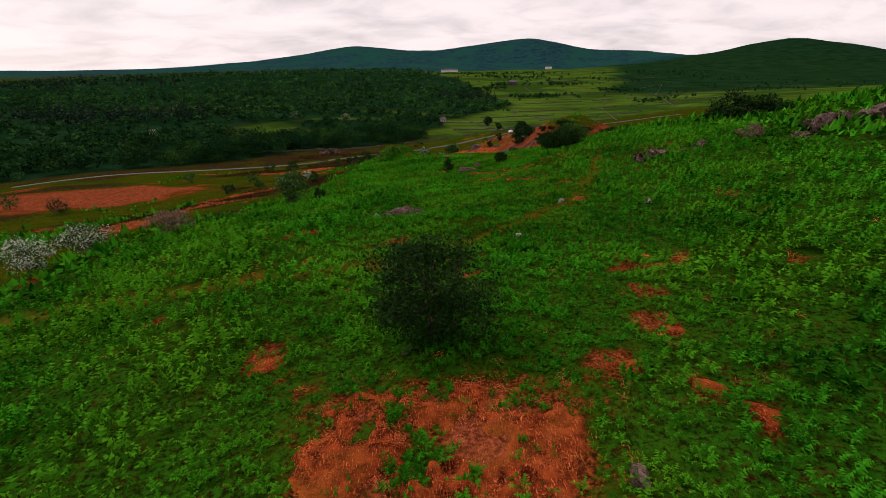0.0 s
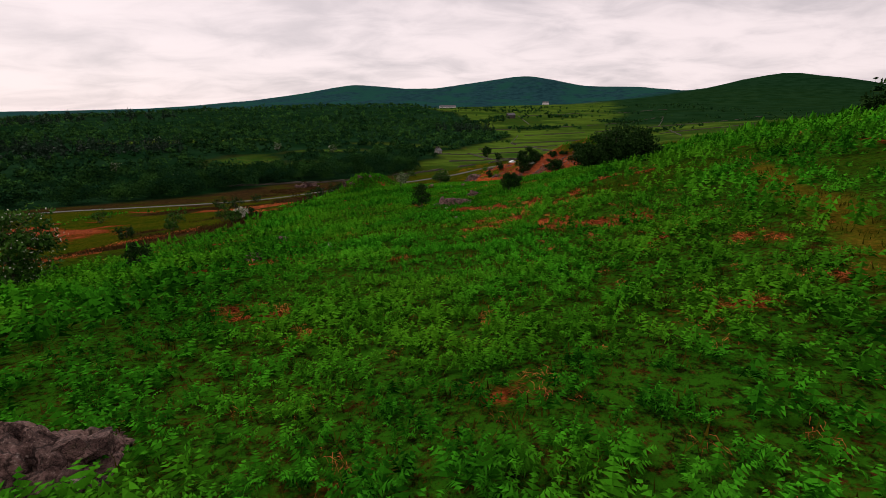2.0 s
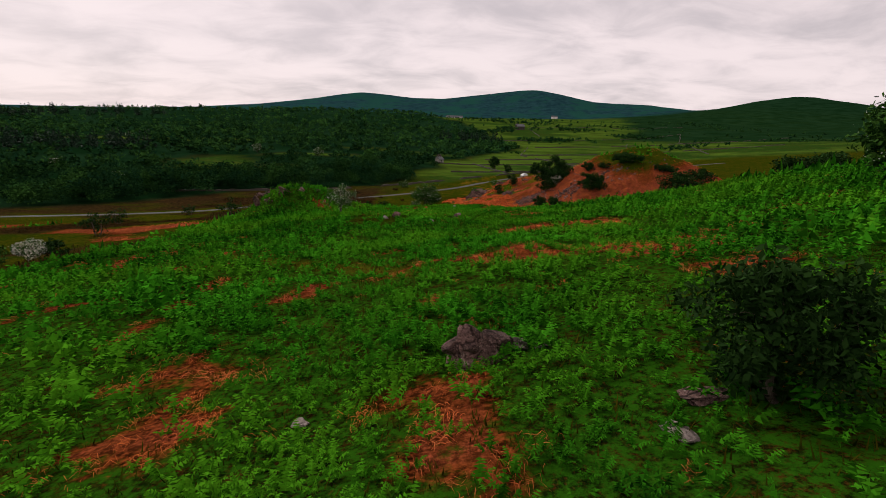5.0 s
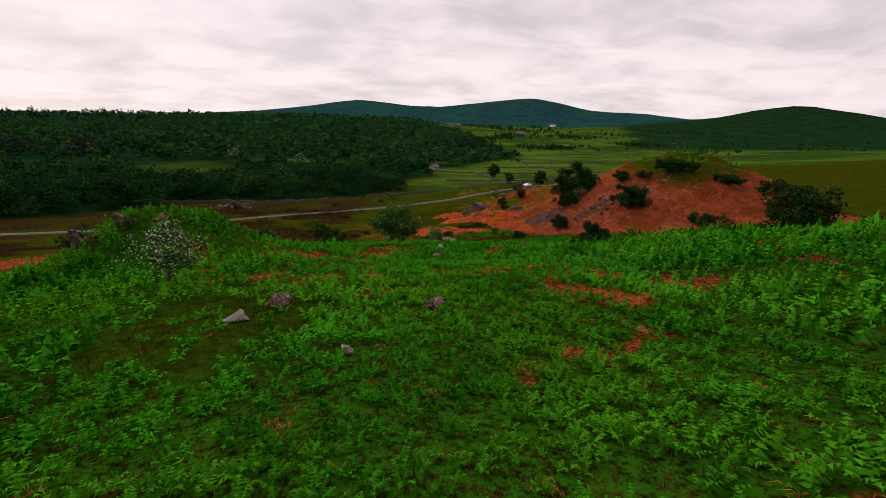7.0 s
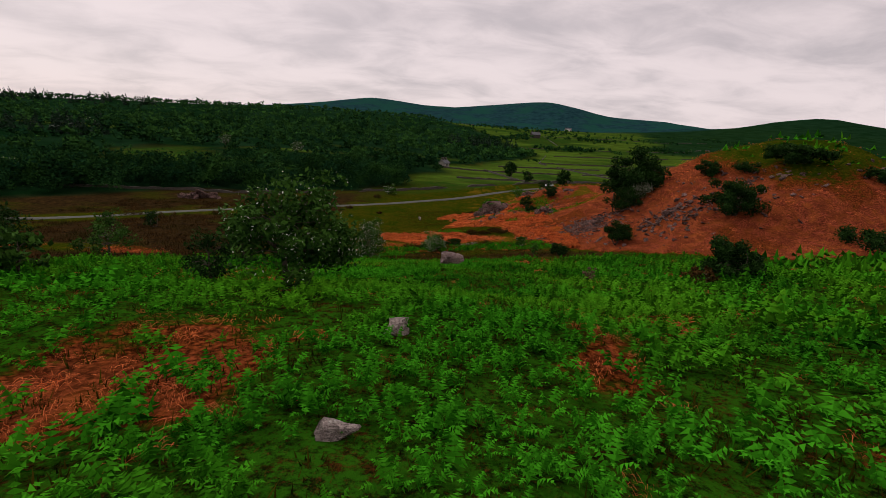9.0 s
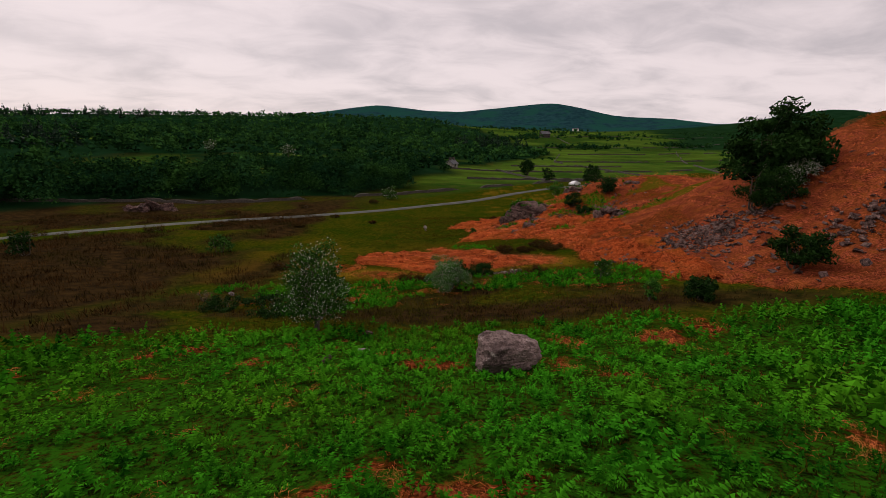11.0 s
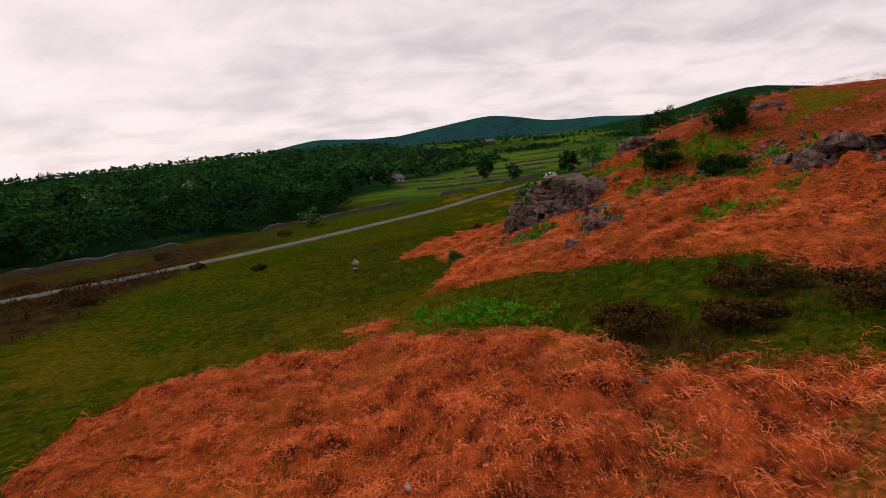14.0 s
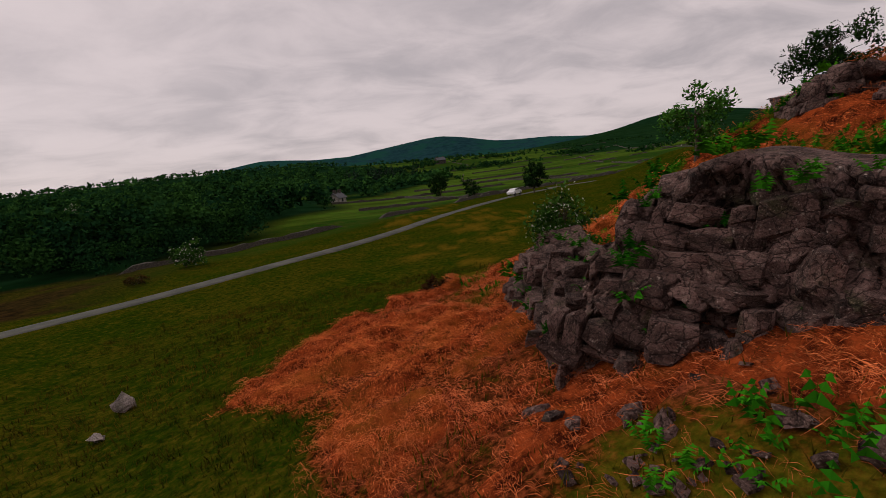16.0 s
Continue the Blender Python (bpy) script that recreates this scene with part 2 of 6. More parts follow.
def litter_material():
    n = Nodes("bracken_litter")
    one, two = n.noise(30, 5, 0.75, None, (1.0, 0.16, 0.5)), n.noise(34, 5, 0.75, None, (0.22, 1.0, 0.5))
    mid, wide = n.noise(2.6, 5, 0.65), n.noise(0.35, 4, 0.6)
    stalks = n.math("MAXIMUM", n.ramp(one, (0.53, 0), (0.63, 1)), n.ramp(two, (0.55, 0), (0.65, 0.9)))
    col = n.mix(n.ramp(mid, (0.38, 0), (0.62, 1)), (0.040, 0.007, 0.003), (0.34, 0.060, 0.015))
    col = n.mix(stalks, col, (0.95, 0.225, 0.065))
    col = n.mix(n.ramp(wide, (0.50, 0), (0.66, 0.55)), col, (0.30, 0.095, 0.014))
    return n.done(col, 0.95, n.math("ADD", stalks, mid), 0.9, 0.05, 0.0)


def plain_material(name, a, b, scale=3.0, rough=0.85):
    n = Nodes(name)
    g = n.noise(scale, 6, 0.65)
    return n.done(n.mix(n.ramp(g, (0.35, 0), (0.65, 1)), a, b), rough, g, 0.4, 0.03)


GROUND = ground_material()
BRACKEN = leaf_material("bracken_frond", (0.003, 0.026, 0.002), (0.050, 0.288, 0.010), 0.8, (0.088, 0.268, 0.009), 0.0)
DEAD = leaf_material("dead_bracken", (0.050, 0.009, 0.004), (0.98, 0.265, 0.095), 0.85, (0.90, 0.245, 0.055), 0.0)
LITTER = litter_material()
STRAW = leaf_material("dry_grass", (0.020, 0.028, 0.002), (0.125, 0.080, 0.008), 0.85, (0.024, 0.052, 0.002), 0.0)
HEATHER = leaf_material("dark_heather", (0.010, 0.007, 0.003), (0.085, 0.042, 0.013), 0.9, (0.020, 0.030, 0.006), 0.0)
THORN = leaf_material("thorn_leaf", (0.008, 0.032, 0.006), (0.050, 0.125, 0.016), 0.8, None, 0.03)
DARK_LEAF = leaf_material("dark_leaf", (0.004, 0.014, 0.003), (0.020, 0.055, 0.009), 0.8, None, 0.03)
ROWAN_LEAF = leaf_material("fresh_leaf", (0.014, 0.055, 0.008), (0.064, 0.190, 0.020), 0.8, None, 0.03)
WOOD_LEAF = leaf_material("woodland_leaf", (0.003, 0.015, 0.005), (0.046, 0.130, 0.024), 0.85, (0.008, 0.040, 0.020), 0.0)
CONIFER = leaf_material("conifer_needle", (0.004, 0.013, 0.006), (0.012, 0.036, 0.015), 0.75, None, 0.1)
BLOSSOM = leaf_material("may_blossom", (0.55, 0.55, 0.44), (0.82, 0.80, 0.70), 0.7)
DEAD_TWIG = leaf_material("bare_twig", (0.085, 0.055, 0.030), (0.21, 0.145, 0.085), 0.85)
BARK = bark_material()
ROCK = rock_material("fell_rock", (0.045, 0.025, 0.020), (0.27, 0.160, 0.136), (0.52, 0.41, 0.35))
BOULDER = rock_material("pinkish_boulder", (0.10, 0.066, 0.060), (0.32, 0.225, 0.205), (0.52, 0.44, 0.40), 0.0)
PALE_ROCK = rock_material("lichened_boulder", (0.15, 0.115, 0.10), (0.46, 0.38, 0.34), (0.58, 0.54, 0.48), 0.15)
ROAD = road_material()
WALL_STONE = plain_material("dry_stone", (0.020, 0.018, 0.014), (0.085, 0.072, 0.055), 6)
WHITEWASH = plain_material("whitewash", (0.52, 0.48, 0.44), (0.78, 0.74, 0.70), 1.5)
BARN_STONE = plain_material("pale_barn_stone", (0.16, 0.145, 0.13), (0.34, 0.31, 0.28), 2.0)
SLATE = plain_material("slate", (0.060, 0.060, 0.066), (0.14, 0.14, 0.15), 4)
GLASS = plain_material("dark_pane", (0.015, 0.018, 0.022), (0.03, 0.035, 0.04), 2, 0.15)
CAR_PAINT = plain_material("white_car_paint", (0.70, 0.70, 0.70), (0.78, 0.78, 0.78), 2, 0.3)
RUBBER = plain_material("tyre", (0.02, 0.02, 0.02), (0.035, 0.035, 0.035), 8)


# ------------------------------------------------------------ the lie of the land
def vnoise(x, y, scale, seed=0):
    """Smooth value noise, 0 to 1, features about `scale` metres across."""
    u, v = np.asarray(x, float) / scale, np.asarray(y, float) / scale
    i, j = np.floor(u).astype(np.int64), np.floor(v).astype(np.int64)
    fu, fv = u - i, v - j
    fu, fv = fu * fu * (3 - 2 * fu), fv * fv * (3 - 2 * fv)

    def cell(a, b):
        h = (a * 374761393 + b * 668265263 + seed * 974634777) & 0xFFFFFFFF
        h = ((h ^ (h >> 13)) * 1274126177) & 0xFFFFFFFF
        return ((h ^ (h >> 16)) & 0xFFFF) / 65535.0

    low = cell(i, j) * (1 - fu) + cell(i + 1, j) * fu
    high = cell(i, j + 1) * (1 - fu) + cell(i + 1, j + 1) * fu
    return low * (1 - fv) + high * fv


def fbm(x, y, scale, seed=0, octaves=4):
    total, weight = 0.0, 0.0
    for k in range(octaves):
        total = total + vnoise(x, y, scale / 2**k, seed + 17 * k) * 0.5**k
        weight += 0.5**k
    return total / weight


def smooth(a, b, x):
    t = np.clip((np.asarray(x, float) - a) / (b - a), 0, 1)
    return t * t * (3 - 2 * t)


# coarse heights of the fellside, row by row away from the start
KNOT_X = [-110, -55, -28, -10, 5, 18, 32, 55, 90]
KNOT_Y = [-30, 10, 35, 60, 85, 110, 135, 160, 185, 215, 260]
FELL = [
    [-16.7, -15.5, -12.6, -9.7, -7.4, -5.9, -4.4, -2.3, -1.5],
    [-17.4, -16.0, -12.6, -9.4, -7.5, -6.1, -4.4, -1.9, -1.0],
    [-19.7, -17.6, -13.5, -10.6, -9.4, -7.3, -4.3, -1.2, -0.4],
    [-22.8, -20.8, -16.7, -14.8, -12.4, -9.2, -6.3, -2.4, -1.6],
    [-25.4, -24.2, -20.4, -17.4, -15.6, -13.7, -10.5, -7.4, -6.4],
    [-27.2, -25.7, -23.2, -19.9, -18.7, -18.1, -15.8, -13.6, -13.1],
    [-29.4, -28.0, -26.1, -24.7, -24.0, -23.4, -22.4, -21.0, -19.9],
    [-32.4, -31.8, -30.6, -30.5, -29.5, -28.4, -27.8, -25.6, -22.5],
    [-35.3, -34.3, -32.5, -32.3, -32.0, -29.2, -26.6, -24.2, -24.4],
    [-37.3, -35.5, -34.6, -34.1, -33.6, -33.4, -32.6, -30.0, -29.0],
    [-37.5, -36.2, -35.6, -35.0, -34.5, -34.2, -34.1, -33.0, -31.5],
]


def spline_weights(knots, x):
    k = np.array(knots, float)
    n = len(k)
    x = np.clip(np.asarray(x, float), k[0], k[-1])
    i = np.clip(np.searchsorted(k, x) - 1, 0, n - 2)
    h = k[i + 1] - k[i]
    t = (x - k[i]) / h
    lo, hi = np.clip(np.arange(n) - 1, 0, n - 1), np.clip(np.arange(n) + 1, 0, n - 1)
    return i, t, h, lo, hi, k


def spline(knots, table, x):
    """Cubic through table (n or n x m) over the knots; one x per column where m is given."""
    i, t, h, lo, hi, k = spline_weights(knots, x)
    slope = (table[hi] - table[lo]) / (k[hi] - k[lo]).reshape((-1,) + (1,) * (table.ndim - 1))
    cols = () if table.ndim == 1 else (np.arange(table.shape[1]),)
    a, b, da, db = table[(i,) + cols], table[(i + 1,) + cols], slope[(i,) + cols], slope[(i + 1,) + cols]
    return ((2 * t**3 - 3 * t**2 + 1) * a + (t**3 - 2 * t**2 + t) * h * da
            + (-2 * t**3 + 3 * t**2) * b + (t**3 - t**2) * h * db)


def fell(x, y):
    x, y = np.ravel(x), np.ravel(y)
    table = np.array(FELL)
    rows = np.stack([spline(KNOT_X, row, x) for row in table])
    return spline(KNOT_Y, rows, y)


def bump(x, y, cx, cy, rx, ry, power=1.0, turn=0.0):
    c, s = math.cos(radians(turn)), math.sin(radians(turn))
    u, v = (x - cx) * c + (y - cy) * s, -(x - cx) * s + (y - cy) * c
    return np.exp(-(((u / rx) ** 2 + (v / ry) ** 2) ** power))


def distant(x, y):
    """Valley floor, wooded ridge, fields and the far hills."""
    d = np.hypot(x, y)
    z = -35.6 + 27 * smooth(330, 1700, y + 0.6 * x)
    z = z + 5 * smooth(225, 330, y) * smooth(30, -60, x)
    z = z + 21 * bump(x, y, -180, 850, 420, 230, 1.0, 20)          # wooded ridge across the valley
    z = z + 4 * bump(x, y, -760, 760, 400, 240)
    z = z + 108 * bump(x, y, 100, 3500, 1500, 700, 1.3)               # the far fell, a long back
    z = z + 96 * bump(x, y, 640, 3250, 300, 420, 0.9)
    z = z + 58 * bump(x, y, -560, 3550, 330, 420, 0.9)
    z = z + 66 * bump(x, y, 1230, 3000, 330, 500)
    z = z + 30 * bump(x, y, 250, 3400, 260, 400)
    z = z + 126 * bump(x, y, 1470, 2080, 340, 520, 0.8)            # the dark hill
    z = z + -110 * bump(x, y, 2040, 2050, 330, 800)
    z = z + 36 * bump(x, y, 950, 1750, 450, 400)
    z = z + 40 * smooth(90, 600, x) * (1 - smooth(200, 700, y))      # the fell climbs on behind the crest
    return z + (fbm(x, y, 260, 5) - 0.5) * 14 * smooth(300, 900, d)


def knoll_bump(x, y):
    """The knoll of dead bracken: steep on the near side, long behind."""
    return 11.2 * np.where(y < 165, bump(x, y, 47, 165, 17, 14, 1.15), bump(x, y, 47, 165, 17, 21, 1.15))


def road_mid(x):
    return np.interp(x, [-400, -110, -60, -38, -26, -14, 0, 10, 20, 28, 44, 60, 90, 200], [60, 150, 181, 193, 203, 213, 223, 234, 248, 264, 282, 297, 320, 380])


def height(x, y):
    shape = np.shape(x)
    x, y = np.ravel(np.asarray(x, float)), np.ravel(np.asarray(y, float))
    near = fell(x, y)
    gap = np.maximum.reduce([(-95 - x) / 60, (x - 78) / 60, (-18 - y) / 60, (y - 235) / 90, 0 * x])
    mix = smooth(0, 1, gap)
    z = near * (1 - mix) + distant(x, y) * mix
    z = z + 0.9 * bump(x, y, 4, 121.5, 13, 4.5) + 3.2 * bump(x, y, -10, 118, 5.5, 4.2, 1.2)
    z = z + knoll_bump(x, y) + 3.8 * bump(x, y, 30, 198, 10.5, 9, 1.5) + 0.8 * bump(x, y, 20, 192, 4.5, 4.5) + 5.0 * bump(x, y, 76, 268, 15, 12) - 0.8 * bump(x, y, 19.5, 69, 6, 7) - 2.8 * bump(x, y, 42, 65, 9, 9)
    steep = smooth(0.6, 3.5, knoll_bump(x, y))
    z = z + steep * ((fbm(x, y, 5.5, 7) - 0.5) * 2.2 + (fbm(x, y, 1.9, 8, 3) - 0.5) * 0.7)
    z = z + ((fbm(x, y, 9, 1) - 0.5) * 0.9 + (fbm(x, y, 2.2, 2, 3) - 0.5) * 0.30) * (1 - mix) * (1 - 0.92 * np.exp(-(((y - road_mid(x)) / 5.0) ** 2)))
    return z.reshape(shape)


# ------------------------------------------------------------ what grows where
def between(x, y, cx, cy, rx, ry, turn=0.0, edge=0.25):
    """1 inside an oval, ragged at its rim."""
    c, s = math.cos(radians(turn)), math.sin(radians(turn))
    u, v = ((x - cx) * c + (y - cy) * s) / rx, (-(x - cx) * s + (y - cy) * c) / ry
    r = np.hypot(u, v) + (fbm(x, y, 3.0, 31, 3) - 0.5) * 0.7
    return 1 - smooth(1 - edge, 1 + edge, r)


def knoll_edge(y):
    return np.interp(y, [138, 145.8, 146.6, 152, 159.3, 166.5, 172, 179.6, 184.3, 190, 194, 197, 200, 205.4, 215, 240], [90, 44, 35.2, 29.3, 21.2, 18.3, 17.4, 14.5, 8.5, 10, 9, 6.5, 8, 13, 23, 60])


def path_line(y):
    return np.interp(y, [14, 20, 21.5, 24, 28, 34, 41, 55], [-60, -13, -4.5, 1.5, 5.5, 10.4, 13.8, 19])


def wood_edge(y):
    return np.interp(y, [150, 185, 205, 230, 246, 268, 320, 352, 490, 560, 800, 1000, 1200], [-150, -104, -84, -58, -18, 0, 3, 6, 78, 70, 40, -60, -300])


DEAD_SPOTS = (
    ((7.0, 12.9, 0.9), (5.1, 11.1, 0.9), (-5.7, 13.3, 1.0), (10.7, 36.9, 0.8), (10.6, 42.7, 1.2), (6.9, 34.9, 0.5), (8.3, 58.2, 0.5), (7.5, 58.9, 0.6), (5.5, 60.1, 0.7), (9.1, 61.0, 0.9)),
    ((6.9, 50.8, 1.3), (8.0, 48.0, 1.1), (7.9, 46.5, 0.9), (5.9, 49.2, 1.1), (8.9, 56.0, 1.0), (7.3, 58.0, 0.9), (9.9, 52.8, 1.3), (4.6, 49.8, 0.8), (3.7, 51.3, 0.6), (-15.9, 77.0, 2.2)),
    ((11.5, 90.8, 2.6), (14.3, 90.2, 2.4), (14.2, 80.3, 1.8), (12.8, 75.5, 1.5), (12.0, 78.1, 1.3), (2.2, 71.0, 0.8), (1.4, 71.1, 0.6), (6.5, 69.4, 0.8), (6.3, 71.2, 0.9), (6.4, 70.3, 0.8)),
    ((3.7, 116.5, 1.3), (0.2, 115.8, 1.5), (4.2, 111.0, 1.3), (4.5, 109.5, 1.2), (3.5, 114.1, 1.0), (7.7, 110.3, 0.6), (9.7, 109.2, 0.8), (10.4, 109.1, 0.7), (12.7, 110.8, 0.7), (6.0, 110.0, 0.9)),
    ((2.7, 107.0, 1.1), (-6.2, 114.7, 1.3), (5.0, 106.9, 0.8), (-4.7, 111.0, 1.3), (1.7, 115.2, 1.0), (14.1, 107.1, 1.4), (17.4, 105.6, 1.6), (12.8, 103.8, 1.2), (13.6, 102.9, 1.3), (11.7, 104.6, 0.8)),
    ((-2.5, 151.3, 1.8), (-1.5, 148.2, 1.6), (-1.4, 153.2, 1.2), (7.2, 145.5, 0.9), (16.9, 150.8, 1.3), (14.9, 148.9, 1.2), (-4.5, 150.0, 1.8), (6.0, 147.2, 0.7)),
)


def zones(x, y):
    """Dead bracken, green bracken, heather, trodden grass: 0 to 1 each."""
    wob = (fbm(x, y, 12, 3) - 0.5) * 9
    fell_left = np.interp(y, [-20, 30, 60, 100, 125, 150], [-46, -28, -19, -15, -17, -13]) + wob
    hill = smooth(-2, 2, x - fell_left) * (1 - smooth(52, 76, x + 2.5 * wob)) * smooth(-6, 6, y + wob) * (1 - smooth(147.5, 151.5, y + wob * 0.35 - 0.10 * x))
    # small openings everywhere, more of them in the thin stands
    thin = np.maximum.reduce([0.55 * smooth(0.52, 0.66, fbm(x, y, 22, 12)), 0.5 * between(x, y, -6, 14, 5.5, 3), 0.5 * between(x, y, 9.5, 49, 6.5, 7.0),
                              between(x, y, 11, 82, 7, 3.5), between(x, y, 10.8, 98, 3.4, 2.4), between(x, y, 0.5, 113, 6, 5.5), 0.7 * between(x, y, -1, 145, 6, 2.6)])
    patches = 0.68 * smooth(0.71 - 0.16 * thin, 0.79 - 0.16 * thin, fbm(x, y, 1.9, 41, 3)) * (1 - between(x, y, -3.4, 27.8, 3.2, 2.4)) * (1 - between(x, y, 5.5, 25.8, 1.4, 1.0))
    patches = np.maximum(patches, 0.85 * between(x, y, 0.3, 9.0, 3.9, 2.7, 0, 0.5) * smooth(0.30, 0.46, fbm(1.4 * x, 0.8 * y, 1.3, 40)))
    for spots in DEAD_SPOTS:
        for cx, cy, r in spots:
            near = np.exp(-(((x - cx) ** 2 + (y - cy) ** 2) / r**2))
            patches = np.maximum(patches, 0.72 * smooth(0.44, 0.62, near + 0.9 * (fbm(x, y, 0.9, 42, 3) - 0.5)))
    lawn = np.maximum.reduce([0.85 * between(x, y, 1.8, 28.0, 2.6, 3.2), 0.9 * between(x, y, 15.5, 53, 5.5, 3.6),
                              0.8 * between(x, y, 0.0, 52.5, 3.0, 2.0), 0.9 * between(x, y, 1.5, 100.8, 3.2, 3.4),
                              0.6 * smooth(0.70, 0.76, fbm(x, y, 9, 15))])
    trod = np.exp(-(((x - path_line(y)) / 0.55) ** 2)) * (y > 19.5) * (y < 48)
    trod = np.maximum(trod, np.exp(-(((y - (21.3 + 0.03 * x)) / 0.6) ** 2)) * (x < 0) * (x > -30))
    straw = np.maximum(0.7 * between(x, y, 10, 169.6, 7, 2.6, -14), 0.7 * between(x, y, 2.5, 169.2, 4, 2.0)) + 0.24 * smooth(0.40, 0.60, fbm(x, y, 2.6, 30)) * (1 - smooth(8, 12, x)) * (1 - smooth(180, 192, y)) * smooth(163, 167, y)
    trod = np.maximum(trod, 0.8 * np.exp(-(((y - (82.5 - 0.9 * (x - 3))) / 0.7) ** 2)) * smooth(-14, -6, x) * (1 - smooth(4, 8, x)))
    # the hollow below the fellside
    low = smooth(150, 152.5, y + wob * 0.35 - 0.10 * x) * smooth(-2, 2, x - fell_left)
    strip = np.maximum(between(x, y, 8, 162.5, 17, 2.7, -4), between(x, y, 1.5, 157.5, 3.4, 2.2))
    strip = strip * smooth(0.40, 0.52, fbm(x, y, 1.9, 21, 3))
    strip = np.maximum(strip, 0.95 * between(x, y, 9.3, 179.3, 3.3, 1.0, -60) * smooth(0.30, 0.44, fbm(x, y, 1.2, 22)))
    floor_dead = np.maximum.reduce([between(x, y, 5.4, 174.7, 8.2, 4.2, -39.5, 0.12), 0.56 * between(x, y, -2.2, 171.4, 2.6, 2.0),
                                    0.75 * between(x, y, 12, 170.2, 3.8, 2.2, -20), 0.55 * between(x, y, 2.2, 168.8, 2.4, 1.2), 0.68 * between(x, y, 6.1, 181.3, 1.3, 0.8, -40), 0.75 * between(x, y, 8.2, 177.3, 1.5, 1.0, -40)])
    floor_dead = np.maximum(floor_dead, 0.46 * between(x, y, 8, 161.5, 16, 4.6, -4) * smooth(0.56, 0.63, fbm(x, y, 1.0, 43, 3)))
    knoll = smooth(-0.6, 0.6, x - knoll_edge(y) + (fbm(x, y, 4, 23) - 0.5) * 2.5) * smooth(141, 144, y) * (1 - smooth(64, 78, x + (fbm(x, y, 9, 36) - 0.5) * 16)) * (1 - smooth(205, 222, y))
    top = smooth(6.6, 9.6, knoll_bump(x, y) + 3 * (fbm(x, y, 7, 38) - 0.5))
    fernery = np.maximum(between(x, y, 13.9, 188.2, 1.6, 0.9, -50), 0.85 * smooth(0.55, 0.61, fbm(x, y, 2.0, 37)) * (y > 178) * (x < 32) * smooth(13.0, 15.5, x))
    knoll_dead = knoll * (1 - 0.75 * top) * (1 - 0.75 * fernery) * (1 - 0.35 * smooth(0.56, 0.66, fbm(x, y, 3.2, 24)))
    knoll_green = knoll * np.maximum(0.6 * fernery, 0.2 * top)
    heath = low * (1 - knoll) * np.maximum.reduce([between(x, y, 11, 154.5, 10, 2.6), 0.9 * between(x, y, 11.8, 173, 2.2, 1.0),
                                                   0.9 * between(x, y, 16.5, 174, 2.2, 1.2), smooth(0.58, 0.68, fbm(x, y, 8, 25)) * (1 - smooth(166, 172, y)), 0.8 * smooth(0.44, 0.56, fbm(x, y, 3, 34)) * (1 - smooth(161, 165, y)), 0.9 * smooth(0.42, 0.52, fbm(x, y, 6, 35)) * (1 - smooth(-8, -3, x)) * (1 - smooth(178, 188, y))])
    # the open moor to the side of the fell
    moor = 1 - smooth(-2, 2, x - fell_left)
    moor_dead = moor * np.maximum.reduce([between(x, y, -78, 101, 26, 13, 12), 0.9 * between(x, y, -36, 131, 8, 3.0, 18), 0.8 * between(x, y, -34, 60, 9, 12, 10) * smooth(0.5, 0.6, fbm(x, y, 7, 27)),
                                          0.75 * smooth(0.64, 0.70, fbm(x, y, 11, 26)) * (1 - smooth(150, 165, y))])
    moor_heath = moor * smooth(0.46, 0.58, fbm(x, y, 17, 28))
    beyond = smooth(5, 8, y - road_mid(x)) * (1 - smooth(-14, -4, x)) * (1 - smooth(60, 90, y - road_mid(x)))
    moor_heath = np.maximum(moor_heath, beyond * (0.45 + 0.5 * smooth(0.42, 0.52, fbm(x, y, 6, 39))))
    moor_green = (1 - smooth(140, 150, y)) * moor * 0.2 * smooth(0.52, 0.66, fbm(x, y, 24, 29))
    green = np.maximum.reduce([hill * (1 - knoll) * (1 - lawn) * (1 - trod), strip * low * (1 - knoll), knoll_green, moor_green])
    dead = np.maximum.reduce([hill * (1 - knoll) * patches, low * floor_dead * (1 - 0.9 * knoll), knoll_dead, moor_dead])
    verge = np.exp(-((np.abs(y - road_mid(x)) / 6.0) ** 2)) * (y > 100)
    green, dead = green * (1 - 0.7 * np.clip(dead, 0, 1)) * (1 - verge), dead * (1 - verge)
    return np.clip(dead, 0, 1), np.clip(green, 0, 1), np.clip(np.maximum(heath, moor_heath) * (1 - dead), 0, 1), np.clip(np.maximum(0.42 * trod * hill, np.maximum(straw * low * (1 - knoll), 0.55 * fernery)) * (1 - verge) * (1 - 0.9 * np.clip(dead, 0, 1)), 0, 1)


def meadow(x, y):
    """Clearings in the wood."""
    return np.maximum.reduce([between(x, y, -104, 292, 20, 20, 8), between(x, y, -66, 280, 24, 14, 10), between(x, y, -60, 330, 30, 8, 14),
                              between(x, y, -20, 395, 38, 12, 12), between(x, y, -190, 420, 60, 18, 15)])


